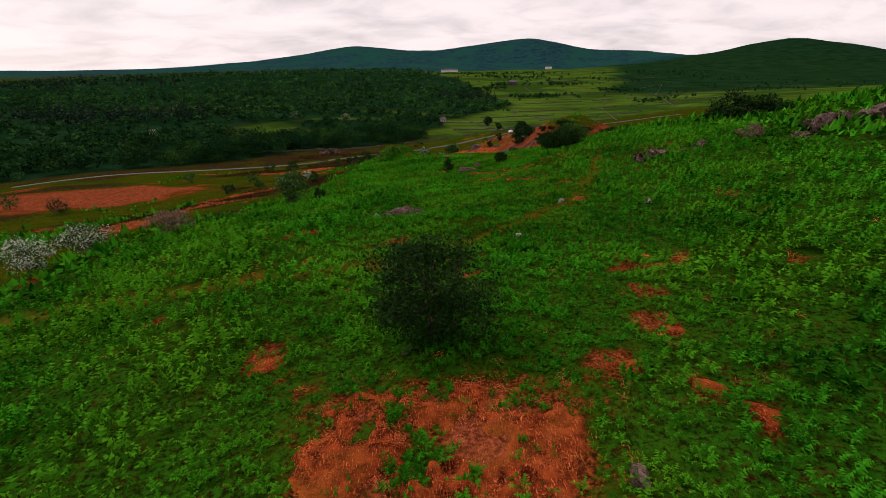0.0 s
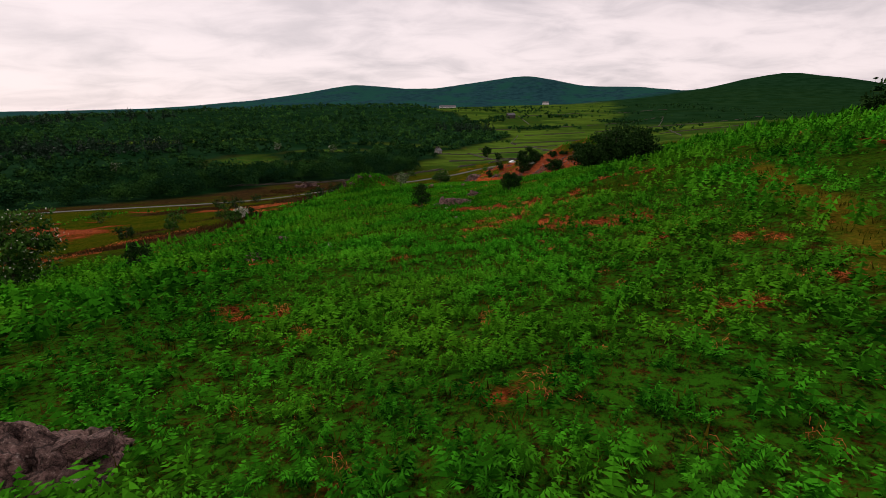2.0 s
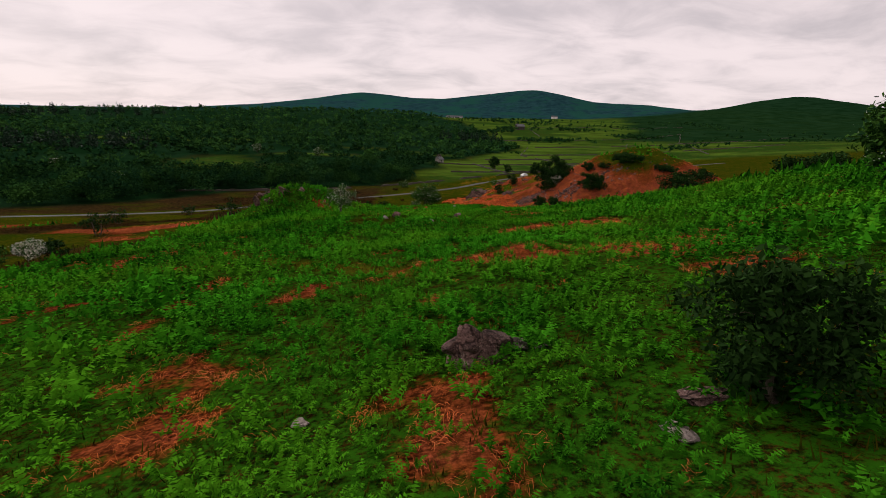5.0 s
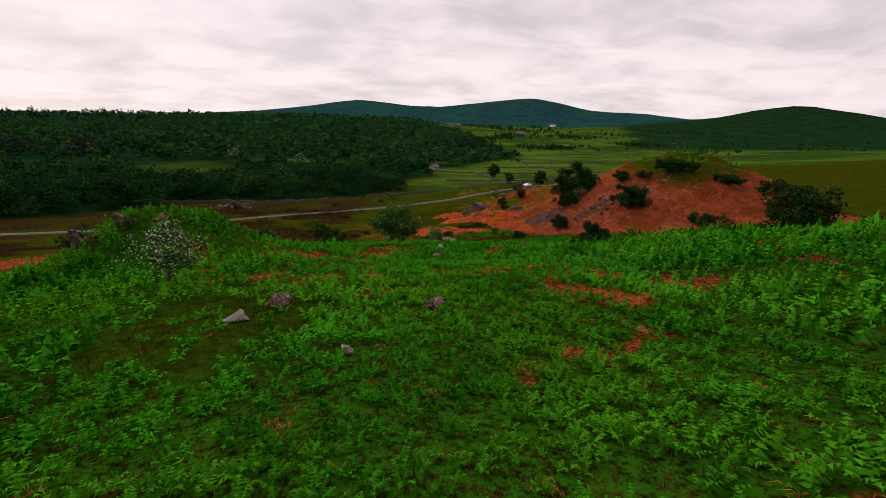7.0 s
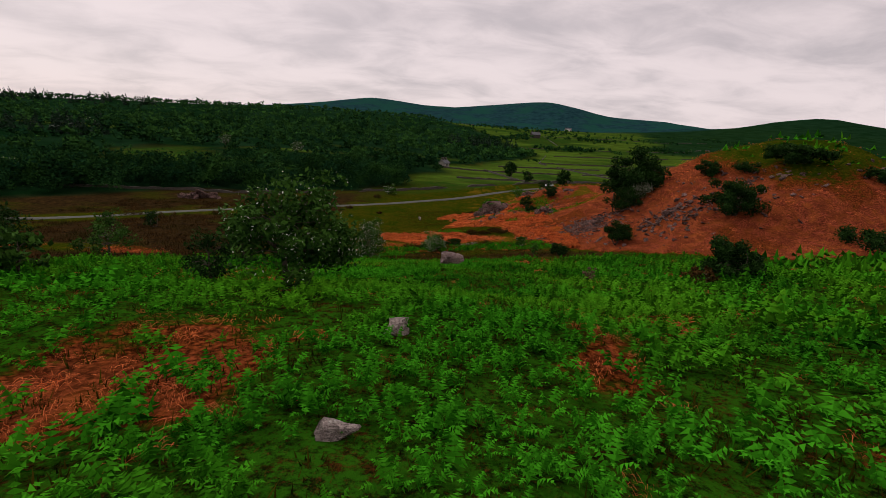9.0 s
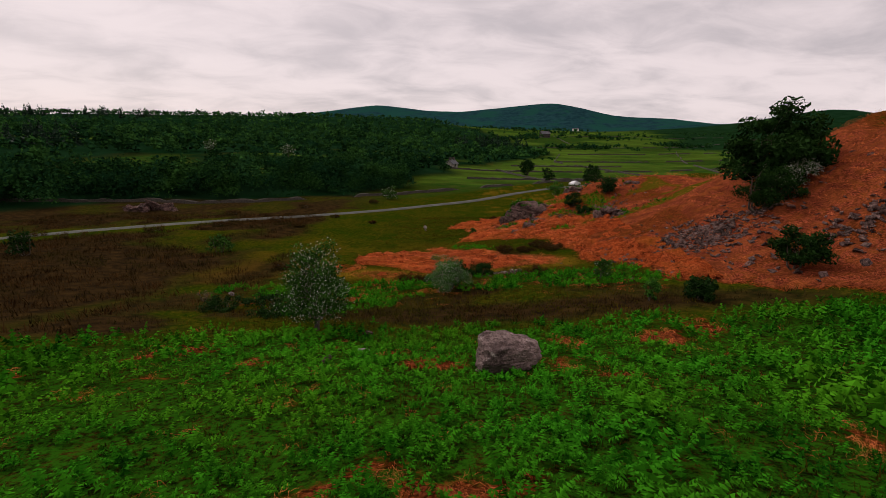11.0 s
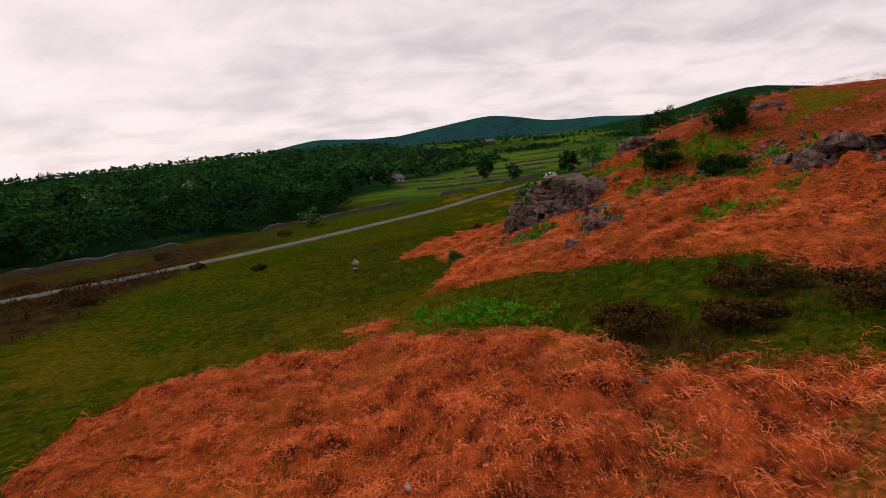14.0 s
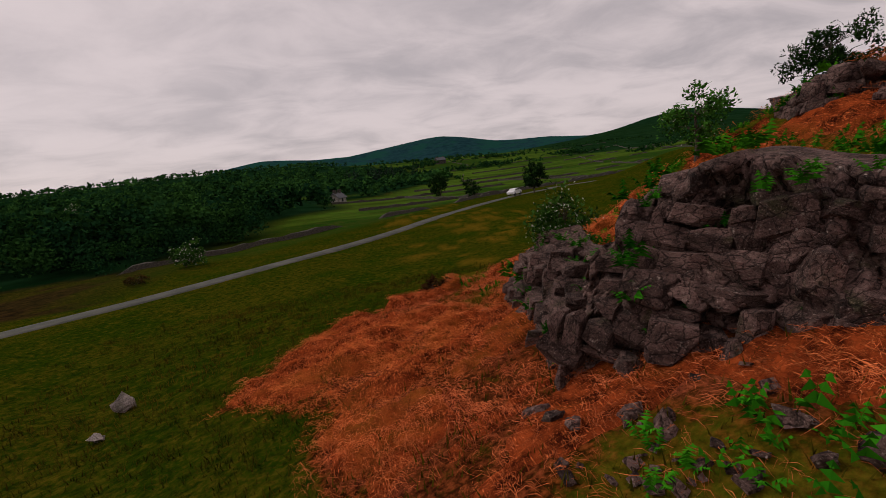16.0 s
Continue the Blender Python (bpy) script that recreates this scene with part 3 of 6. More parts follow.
def lands(x, y):
    """Woodland floor, pasture, far moor in haze blue: 0 to 1 each."""
    over = smooth(3, 9, y - road_mid(x) - np.interp(x, [-60, -25, 0, 60], [3, 6, 14, 16]))
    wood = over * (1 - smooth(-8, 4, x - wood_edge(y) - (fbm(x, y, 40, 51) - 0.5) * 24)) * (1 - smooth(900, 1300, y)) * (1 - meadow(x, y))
    d = np.hypot(x, y)
    # distance decides where the haze-blue moor colour sets in
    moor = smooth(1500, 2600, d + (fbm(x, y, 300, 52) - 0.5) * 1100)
    field = over * (1 - wood) * (1 - moor) * np.maximum(smooth(-25, 35, x + 0.25 * (y - 230)), meadow(x, y))
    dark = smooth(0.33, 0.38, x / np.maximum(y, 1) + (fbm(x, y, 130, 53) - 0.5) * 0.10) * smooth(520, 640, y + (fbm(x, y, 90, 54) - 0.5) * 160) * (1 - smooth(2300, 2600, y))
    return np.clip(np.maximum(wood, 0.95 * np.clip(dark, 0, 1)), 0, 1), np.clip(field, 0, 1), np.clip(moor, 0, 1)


# ------------------------------------------------------------ the ground: one sheet out to the horizon
def lines(lo, hi, step, end_lo, end_hi, growth=1.055):
    core = list(np.arange(lo, hi + step / 2, step))
    s, v = step, core[0]
    left = []
    while v > end_lo:
        s = s * growth
        v -= s
        left.append(v)
    s, v = step, core[-1]
    right = []
    while v < end_hi:
        s = s * growth
        v += s
        right.append(v)
    return np.array(left[::-1] + core + right)


def grid_mesh(name, gx, gy, zfun):
    X, Y = np.meshgrid(gx, gy)
    Z = zfun(X, Y)
    ny, nx = X.shape
    co = np.stack([X, Y, Z], -1).reshape(-1, 3)
    a = (np.arange(ny - 1)[:, None] * nx + np.arange(nx - 1)[None, :]).ravel()
    quads = np.stack([a, a + 1, a + nx + 1, a + nx], -1)
    return raw_mesh(name, co, quads), X, Y


def raw_mesh(name, co, faces, smooth_shade=True):
    """A mesh from arrays: faces all with the same number of corners."""
    me = bpy.data.meshes.new(name)
    n, k = len(faces), faces.shape[1]
    me.vertices.add(len(co))
    me.vertices.foreach_set("co", np.asarray(co, np.float32).ravel())
    me.loops.add(n * k)
    me.loops.foreach_set("vertex_index", np.asarray(faces, np.int32).ravel())
    me.polygons.add(n)
    me.polygons.foreach_set("loop_start", np.arange(0, n * k, k, dtype=np.int32))
    if smooth_shade:
        me.polygons.foreach_set("use_smooth", np.ones(n, bool))
    me.update(calc_edges=True)
    return me


def paint(me, name, values):
    """A value for each vertex, one number or three."""
    values = np.asarray(values, np.float32)
    if values.ndim == 1:
        me.attributes.new(name, "FLOAT", "POINT").data.foreach_set("value", values)
    else:
        four = np.concatenate([values, np.ones((len(values), 1), np.float32)], 1)
        me.attributes.new(name, "FLOAT_COLOR", "POINT").data.foreach_set("color", four.ravel())


ground_me, GX, GY = grid_mesh("ground", lines(-20, 42, 0.7, -3800, 3800, 1.07), lines(8, 210, 0.7, -2500, 4300, 1.06), height)
fx, fy = GX.ravel(), GY.ravel()
dead_v, green_v, heath_v, trod_v = zones(fx, fy)
wood_v, field_v, hazy_moor_v = lands(fx, fy)
near_v = 1 - np.maximum.reduce([wood_v, field_v, hazy_moor_v])
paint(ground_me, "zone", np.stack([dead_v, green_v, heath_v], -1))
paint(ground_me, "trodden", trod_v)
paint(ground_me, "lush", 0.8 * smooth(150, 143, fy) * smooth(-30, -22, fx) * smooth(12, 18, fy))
paint(ground_me, "land", np.stack([wood_v, field_v, hazy_moor_v], -1))
ground_me.materials.append(GROUND)
ground = tagged(new("ground", ground_me), "rolling open fellside of turf, bracken litter and far pasture", "ground", kind="structure")


# ------------------------------------------------------------ helpers for things and their parts
THINGS = random.Random(5)
TREE_RNG = np.random.default_rng(11)


def part(name, me, material, parent, label=""):
    """ONE mesh object under a thing or under a part."""
    me.materials.clear()
    me.materials.append(material)
    ob = new(name, me)
    ob.parent = parent
    if label:
        tagged(ob, label)
    return ob


def thing(name, x, y, label, category, group="", sink=0.0, turn=0.0):
    """An Empty on the ground that parents the parts of one thing."""
    ob = new(name)
    ob.empty_display_size = 0.3
    ob.matrix_basis = pose(x, y, ground_at(x, y) - sink, 0, 0, turn)
    return tagged(ob, label, category, group)


def ground_at(x, y):
    return float(height(np.array([x]), np.array([y]))[0])


def from_bm(name, bm, smooth_shade=False):
    me = bpy.data.meshes.new(name)
    bm.to_mesh(me)
    bm.free()
    if smooth_shade:
        me.polygons.foreach_set("use_smooth", np.ones(len(me.polygons), bool))
    return me


def box(bm, x0, x1, y0, y1, z0, z1):
    v = [bm.verts.new(p) for p in ((x0, y0, z0), (x1, y0, z0), (x1, y1, z0), (x0, y1, z0), (x0, y0, z1), (x1, y0, z1), (x1, y1, z1), (x0, y1, z1))]
    for q in ((0, 3, 2, 1), (4, 5, 6, 7), (0, 1, 5, 4), (1, 2, 6, 5), (2, 3, 7, 6), (3, 0, 4, 7)):
        bm.faces.new([v[k] for k in q])


# ------------------------------------------------------------ the lane and the walls
def ribbon(name, xs, ys, offsets, lifts):
    """A strip over the ground along a line."""
    xs, ys = np.array(xs, float), np.array(ys, float)
    tx, ty = np.gradient(xs), np.gradient(ys)
    n = np.hypot(tx, ty)
    nx, ny = -ty / n, tx / n
    rows = []
    base = height(xs, ys)
    for o, l in zip(offsets, lifts):
        rows.append(np.stack([xs + nx * o, ys + ny * o, base + l], -1))
    co = np.stack(rows, 1).reshape(-1, 3)
    k, m = len(offsets), len(xs)
    a = (np.arange(m - 1)[:, None] * k + np.arange(k - 1)[None, :]).ravel()
    return raw_mesh(name, co, np.stack([a, a + 1, a + k + 1, a + k], -1))


rx_line = np.concatenate([np.arange(-130, -45, 4.0), np.arange(-45, 62, 1.2), np.arange(62, 190, 5.0)])
ry_line = road_mid(rx_line)
ry_line = np.convolve(np.pad(ry_line, 6, "edge"), np.ones(13) / 13, "valid")
road_me = ribbon("road", rx_line, ry_line, [-1.3, -1.05, -0.5, 0, 0.5, 1.05, 1.3], [-0.30, 0.07, 0.10, 0.12, 0.10, 0.07, -0.30])
road_me.materials.append(ROAD)
tagged(new("road", road_me), "narrow grey tarmac lane crossing the valley floor", "road", kind="structure")


def stone_wall(points, tall=0.62):
    """A dry-stone wall that follows the ground, with a ragged cope."""
    pts = np.array(points, float)
    seg = np.concatenate([[0], np.cumsum(np.hypot(*np.diff(pts, axis=0).T))])
    s = np.arange(0, seg[-1], 1.4)
    xs, ys = np.interp(s, seg, pts[:, 0]), np.interp(s, seg, pts[:, 1])
    ys = ys + (fbm(xs, ys, 25, 101) - 0.5) * 5
    j = (vnoise(s, s * 0, 1.6, 102) - 0.5) * 0.45 - 0.9 * smooth(0.62, 0.8, vnoise(s, s * 0, 14, 103))
    me = ribbon("dry_stone_wall", xs, ys, [-0.42, -0.34, -0.2, 0.2, 0.34, 0.42], [-0.6, -0.25, tall, tall, -0.25, -0.6])
    co = np.empty(len(me.vertices) * 3, np.float32)
    me.vertices.foreach_get("co", co)
    co = co.reshape(-1, 6, 3)
    co[:, 2:4, 2] += j[:, None] + (TREE_RNG.random((len(s), 2)) - 0.5) * 0.15
    me.vertices.foreach_set("co", co.ravel())
    me.polygons.foreach_set("use_smooth", np.zeros(len(me.polygons), bool))
    me.materials.append(WALL_STONE)
    tagged(new("dry_stone_wall", me), "mossy dry-stone wall between rough pastures", "wall", "field walls")


for line in ([(-88, 228), (-60, 231), (-40, 230), (-24, 237), (-8, 247), (8, 259), (24, 281), (44, 302), (70, 321), (120, 350)],
             [(12, 300), (60, 318), (130, 360)], [(4, 340), (70, 356), (170, 400)], [(40, 304), (26, 352)], [(92, 338), (66, 420), (84, 492)],
             [(66, 420), (180, 452), (320, 500)], [(132, 352), (150, 440), (190, 540)], [(90, 492), (200, 520), (420, 640)],
             [(210, 430), (250, 560), (330, 720)], [(70, 560), (200, 600), (330, 720)], [(36, 380), (110, 400)], [(120, 620), (130, 760), (420, 900)]):
    stone_wall(line)


# ------------------------------------------------------------ rocks
def rock_mesh(rng, sx, sy, sz, level=3, cuts=11, rough=0.06, jag=0.20):
    """An angular boulder: a ball cut by random planes, then roughened. Its foot lies at z = 0."""
    bm = bmesh.new()
    bmesh.ops.create_icosphere(bm, subdivisions=level, radius=1.0)
    planes = []
    for _ in range(cuts):
        d = Vector((rng.gauss(0, 1), rng.gauss(0, 1), rng.gauss(0, 0.8))).normalized()
        planes.append((d, 0.34 + 0.40 * rng.random()))
    seed = Vector((rng.random() * 50, rng.random() * 50, rng.random() * 50))
    for v in bm.verts:
        p = v.co.copy()
        for d, h in planes:
            k = p.dot(d) - h
            if k > 0:
                p -= d * k
        q = p + 0.12 * noise.noise_vector(p * 2.5 + seed)
        step = noise.cell(Vector((q.x * 2.3 + q.z * 0.5, q.y * 2.6 - q.z * 0.4, q.z * 3.4 + q.x * 0.8)) + seed)
        p *= 1 + jag * (step - 0.3) + rough * 2.2 * noise.noise(p * 2.1 + seed) + rough * noise.noise(p * 6.3 + seed)
        v.co = (p.x * sx / 1.5, p.y * sy / 1.5, (p.z + 0.45) * sz / 1.25)
    return from_bm("rock", bm)


def rock(x, y, sx, sy, sz, label, material=None, name="boulder", turn=None, level=3, group="", sink=0.12, jag=0.20):
    me = rock_mesh(THINGS, sx, sy, sz, level, jag=jag)
    me.materials.append(material or ROCK)
    ob = new(name, me)
    ob.matrix_basis = pose(x, y, ground_at(x, y) - sink * sz, 0, 0, THINGS.uniform(0, 360) if turn is None else turn)
    return tagged(ob, label, "rock", group)


def rock_group(name, x, y, label, blocks, material=None):
    """An outcrop: several blocks that stand together."""
    base = thing(name, x, y, label, "outcrop")
    for bx, by, sx, sy, sz in blocks:
        ob = part("block", rock_mesh(THINGS, sx, sy, sz, 4, jag=0.32), material or ROCK, base)
        ob.matrix_basis = pose(bx, by, ground_at(x + bx, y + by) - ground_at(x, y) - 0.15 * sz, THINGS.uniform(-22, 22), THINGS.uniform(-22, 22), THINGS.uniform(-40, 40))
    return base


def cells(u, v, seed):
    """Nearest and second nearest cell centre: distances, a random number for the nearest cell, and the way to it."""
    iu, iv = np.floor(u).astype(np.int64), np.floor(v).astype(np.int64)
    best, second, ident = np.full(u.shape, 9.0), np.full(u.shape, 9.0), np.zeros(u.shape)
    du, dv = np.zeros(u.shape), np.zeros(u.shape)
    for a in (-1, 0, 1):
        for b in (-1, 0, 1):
            h = ((iu + a) * 374761393 + (iv + b) * 668265263 + seed * 974634777) & 0xFFFFFFFF
            h = ((h ^ (h >> 13)) * 1274126177) & 0xFFFFFFFF
            r1, r2, r3 = (h & 0x3FF) / 1023, ((h >> 10) & 0x3FF) / 1023, ((h >> 20) & 0x3FF) / 1023
            ou, ov = iu + a + 0.15 + 0.7 * r1 - u, iv + b + 0.15 + 0.7 * r2 - v
            d = np.maximum(np.abs(ou), np.abs(ov)) * 0.6 + np.hypot(ou, ov) * 0.4
            nearer = d < best
            second = np.where(nearer, best, np.minimum(second, d))
            ident, du, dv = np.where(nearer, r3, ident), np.where(nearer, ou, du), np.where(nearer, ov, dv)
            best = np.where(nearer, d, best)
    return best, second, ident, du, dv


def split_block(rng):
    """A jointed block of bedrock about one unit across: a cube with its corners and edges split off."""
    bm = bmesh.new()
    bmesh.ops.create_cube(bm, size=1.0)
    for v in bm.verts:
        v.co += Vector((rng.uniform(-0.1, 0.1), rng.uniform(-0.1, 0.1), rng.uniform(-0.1, 0.1)))
    for _ in range(8):
        d = Vector((rng.gauss(0, 1), rng.gauss(0, 1), rng.gauss(0, 1))).normalized()
        cut = bmesh.ops.bisect_plane(bm, geom=bm.verts[:] + bm.edges[:] + bm.faces[:], plane_co=d * rng.uniform(0.40, 0.56), plane_no=d, clear_outer=True)
        rim = [e for e in cut["geom_cut"] if isinstance(e, bmesh.types.BMEdge)]
        if rim:
            bmesh.ops.edgeloop_fill(bm, edges=rim)
    bmesh.ops.bevel(bm, geom=bm.edges[:], offset=0.012, segments=1, affect="EDGES")
    return from_bm("block", bm)


BLOCKS = [split_block(THINGS) for _ in range(12)]
for me in BLOCKS:
    me.materials.append(ROCK)


def ridge_mesh(length, depth, tall, peak, seed, res=0.045):
    """A jagged ridge of bedrock along x: steep towards -y, cut by joints, running out into the turf behind."""
    u, v = np.meshgrid(np.arange(-0.5 * length, 0.5 * length, res), np.arange(-0.5 * depth, 0.5 * depth, res))
    s, r = u / length + 0.5, v / depth + 0.5
    crest = np.where(s < peak, smooth(-0.02, 1.0, s / peak), 1 - 0.85 * smooth(0.0, 1.02, (s - peak) / (1 - peak)))
    wobble = 0.30 * (fbm(u, v, 0.8, seed) - 0.5)
    rise = smooth(0.04, 0.32, r + wobble) * (1 - smooth(0.45, 0.98, r + 0.6 * wobble))
    f1, f2, idn, fu, fv = cells(u / 0.42 + 0.3 * v, v / 0.36 + wobble, seed + 3)
    g1, g2, idm, gu, gv = cells(u / 0.16, v / 0.18 + 0.2 * u, seed + 4)
    z = tall * crest * rise * (0.70 + 0.55 * idn) + 0.30 * rise * ((idn * 17.3 % 1 - 0.5) * fu + (idn * 31.7 % 1 - 0.5) * fv)
    z = z - 0.16 * rise * (1 - smooth(0, 0.14, f2 - f1)) + 0.12 * rise * (idm - 0.5) - 0.05 * (1 - smooth(0, 0.2, g2 - g1))
    z = z + 0.05 * (fbm(u, v, 0.12, seed + 6) - 0.5) - 0.16 * (1 - smooth(0.0, 0.2, rise * crest))
    ny, nx = u.shape
    a = (np.arange(ny - 1)[:, None] * nx + np.arange(nx - 1)[None, :]).ravel()
    return raw_mesh("ridge", np.stack([u, v, z], -1).reshape(-1, 3), np.stack([a, a + 1, a + nx + 1, a + nx], -1), False)


def ridge(x, y, turn, length, depth, tall, peak, seed, label, stones=()):
    base = thing("rock_outcrop", x, y, label, "outcrop", turn=turn)
    c, s = math.cos(radians(turn)), math.sin(radians(turn))
    ob = part("bedrock", ridge_mesh(length, depth, tall, peak, seed), ROCK, base)
    ends = [ground_at(x + k * c * length / 2, y + k * s * length / 2) for k in (-1, 1)]
    ob.matrix_basis = pose(0, 0, (ends[0] + ends[1]) / 2 - ground_at(x, y), 0, -math.degrees(math.atan2(ends[1] - ends[0], length)), 0)
    for k in range(int(length * 6)):
        u = THINGS.uniform(-0.46, 0.42) * length
        crest = tall * (1 - abs(u / length + 0.5 - peak) * (1.0 if u / length + 0.5 > peak else 2.0))
        v, sz = THINGS.uniform(-0.24, 0.12) * depth, THINGS.uniform(0.14, 0.34)
        chip = new("block", THINGS.choice(BLOCKS))
        chip.parent = base
        top = max(0.05, crest) * THINGS.uniform(0.45, 0.95) * (1 - abs(v / depth + 0.05) * 1.6)
        chip.matrix_basis = pose(u, v, ground_at(x + u * c - v * s, y + u * s + v * c) - ground_at(x, y) + top - 0.3 * sz, THINGS.uniform(-25, 25), THINGS.uniform(-25, 25), THINGS.uniform(-30, 30)) @ Matrix.Diagonal((sz * 1.7, sz * 1.1, sz, 1))
    for bx, by, sz in stones:
        lump = part("loose_block", rock_mesh(THINGS, sz * 1.3, sz, sz * 0.8, 3, jag=0.3), PALE_ROCK, base)
        lump.matrix_basis = pose(bx, by, ground_at(x + bx * c - by * s, y + bx * s + by * c) - ground_at(x, y) - 0.1 * sz, 0, 0, THINGS.uniform(0, 360))


ridge(4.75, 65.35, -23, 3.3, 1.7, 0.62, 0.24, 7, "jagged purple rock ridge with pale lichen among bracken", [(-1.75, 0.1, 0.4), (1.6, -0.5, 0.22), (1.35, -0.6, 0.18), (-0.9, 0.75, 0.45)])
ridge(-2.5, 32.9, 14, 3.6, 1.8, 0.6, 0.6, 17, "low sloping purple-grey bedrock slab among green bracken", [(-1.7, -0.5, 0.45), (0.6, -0.9, 0.3)])
ridge(6.7, 72.5, 8, 1.2, 0.9, 0.75, 0.35, 27, "small cluster of grey rock with pale lichen", [(0.75, 0.0, 0.3), (1.05, -0.15, 0.2)])
rock_group("rock_outcrop", 19.6, 41.0, "long shelf of purple-grey rock breaking through bracken", [(-1.8, 0.0, 2.2, 1.0, 0.8), (0, 0.3, 2.4, 1.1, 0.9), (1.9, 0.4, 2.0, 1.0, 0.8), (3.6, 0.9, 1.6, 0.9, 0.6)])
rock_group("rock_outcrop", 32, 37.5, "broad slabby purple-grey outcrop on the hill crest", [(-2, 0, 3.2, 1.8, 1.4), (0.6, 0.6, 3.4, 2.0, 1.7), (3.2, 1.0, 3.0, 1.8, 1.3), (-3.8, -0.8, 1.8, 1.2, 0.7)])
rock_group("rock_outcrop", 41, 62, "weathered crag on the skyline above bracken", [(-3, 0, 3.6, 2.0, 1.5), (0.5, 0.5, 4.0, 2.2, 1.9), (4, 1, 3.0, 2.0, 1.2)])
rock_group("rock_outcrop", -47.5, 218, "large purplish rock outcrop beside the lane", [(-1.8, 0, 3.2, 2.4, 2.4), (0.6, 0.3, 3.4, 2.4, 2.7), (2.8, 0.4, 2.4, 2.0, 1.7), (-3.6, -0.6, 1.8, 1.4, 1.1), (4.4, 0.0, 1.4, 1.2, 0.8)])
rock_group("rock_outcrop", -10.6, 115.6, "rocky lip of the fell, purple blocks showing through bracken", [(-1.2, -0.6, 1.0, 0.8, 0.7), (0.4, 0.2, 1.4, 0.9, 0.8), (1.9, 0.8, 0.9, 0.7, 0.5), (-2.6, 0.2, 0.9, 0.8, 0.9), (3.6, 1.4, 0.8, 0.6, 0.4)])
rock(9.15, 145.3, 1.75, 1.15, 1.05, "big lichened boulder standing in bracken", BOULDER, turn=12, level=5, jag=0.07)
PALE = "pale weathered stone lying among bracken"
for x, y, s, h in ((8.9, 32.4, 0.5, 0.35), (12.6, 26.9, 0.6, 0.45), (4.5, 24.1, 0.7, 0.3), (-4.95, 48.4, 1.0, 0.4), (-6.8, 58.7, 1.2, 0.4), (-2.2, 50.5, 0.7, 0.3), (7.42, 102.7, 0.85, 0.5), (2.64, 102.7, 0.95, 0.5),
                   (1.9, 101.4, 0.9, 0.25), (7.65, 115.4, 0.5, 0.3), (7.9, 118.9, 0.55, 0.28), (5.2, 122.5, 0.5, 0.3), (4.1, 146.2, 0.36, 0.3), (4.6, 150.2, 0.5, 0.4), (5.0, 147.4, 0.42, 0.2), (9.2, 114.0, 0.35, 0.22), (13.9, 115.0, 0.7, 0.25),
                   (16.2, 112.2, 0.7, 0.3), (17.6, 111.8, 0.6, 0.22), (4.1, 71.2, 0.3, 0.12), (8.6, 69.7, 0.5, 0.12), (9.2, 70.2, 0.55, 0.14), (3.9, 62.3, 0.4, 0.25), (3.0, 61.6, 0.35, 0.2), (6.2, 54.2, 0.35, 0.3), (4.2, 54.4, 0.3, 0.15), (5.6, 98.5, 0.35, 0.2),
                   (5.9, 173.6, 0.5, 0.28), (7.4, 171.2, 0.35, 0.2), (11.4, 171.8, 0.4, 0.18), (9.3, 166.4, 0.35, 0.2), (3.8, 199.0, 0.7, 0.5), (4.0, 197.2, 0.5, 0.2), (12.5, 165.6, 0.5, 0.25), (-1.0, 13.0, 0.4, 0.25), (4.0, 7.2, 0.6, 0.25), (-6.3, 161.8, 0.45, 0.25)):
    rock(x, y, s, s * 0.75, h, PALE, THINGS.choice((ROCK, PALE_ROCK)), "stone", level=2, group="loose stones on the fell")

for k in range(16):
    s = THINGS.uniform(0.12, 0.3)
    rock(THINGS.uniform(10.2, 12.4), THINGS.uniform(165.1, 166.0), s, s * 0.8, s * 0.6, "pale stone in a small heap by the ditch", PALE_ROCK, "stone", level=2, group="stones heaped by the ditch")


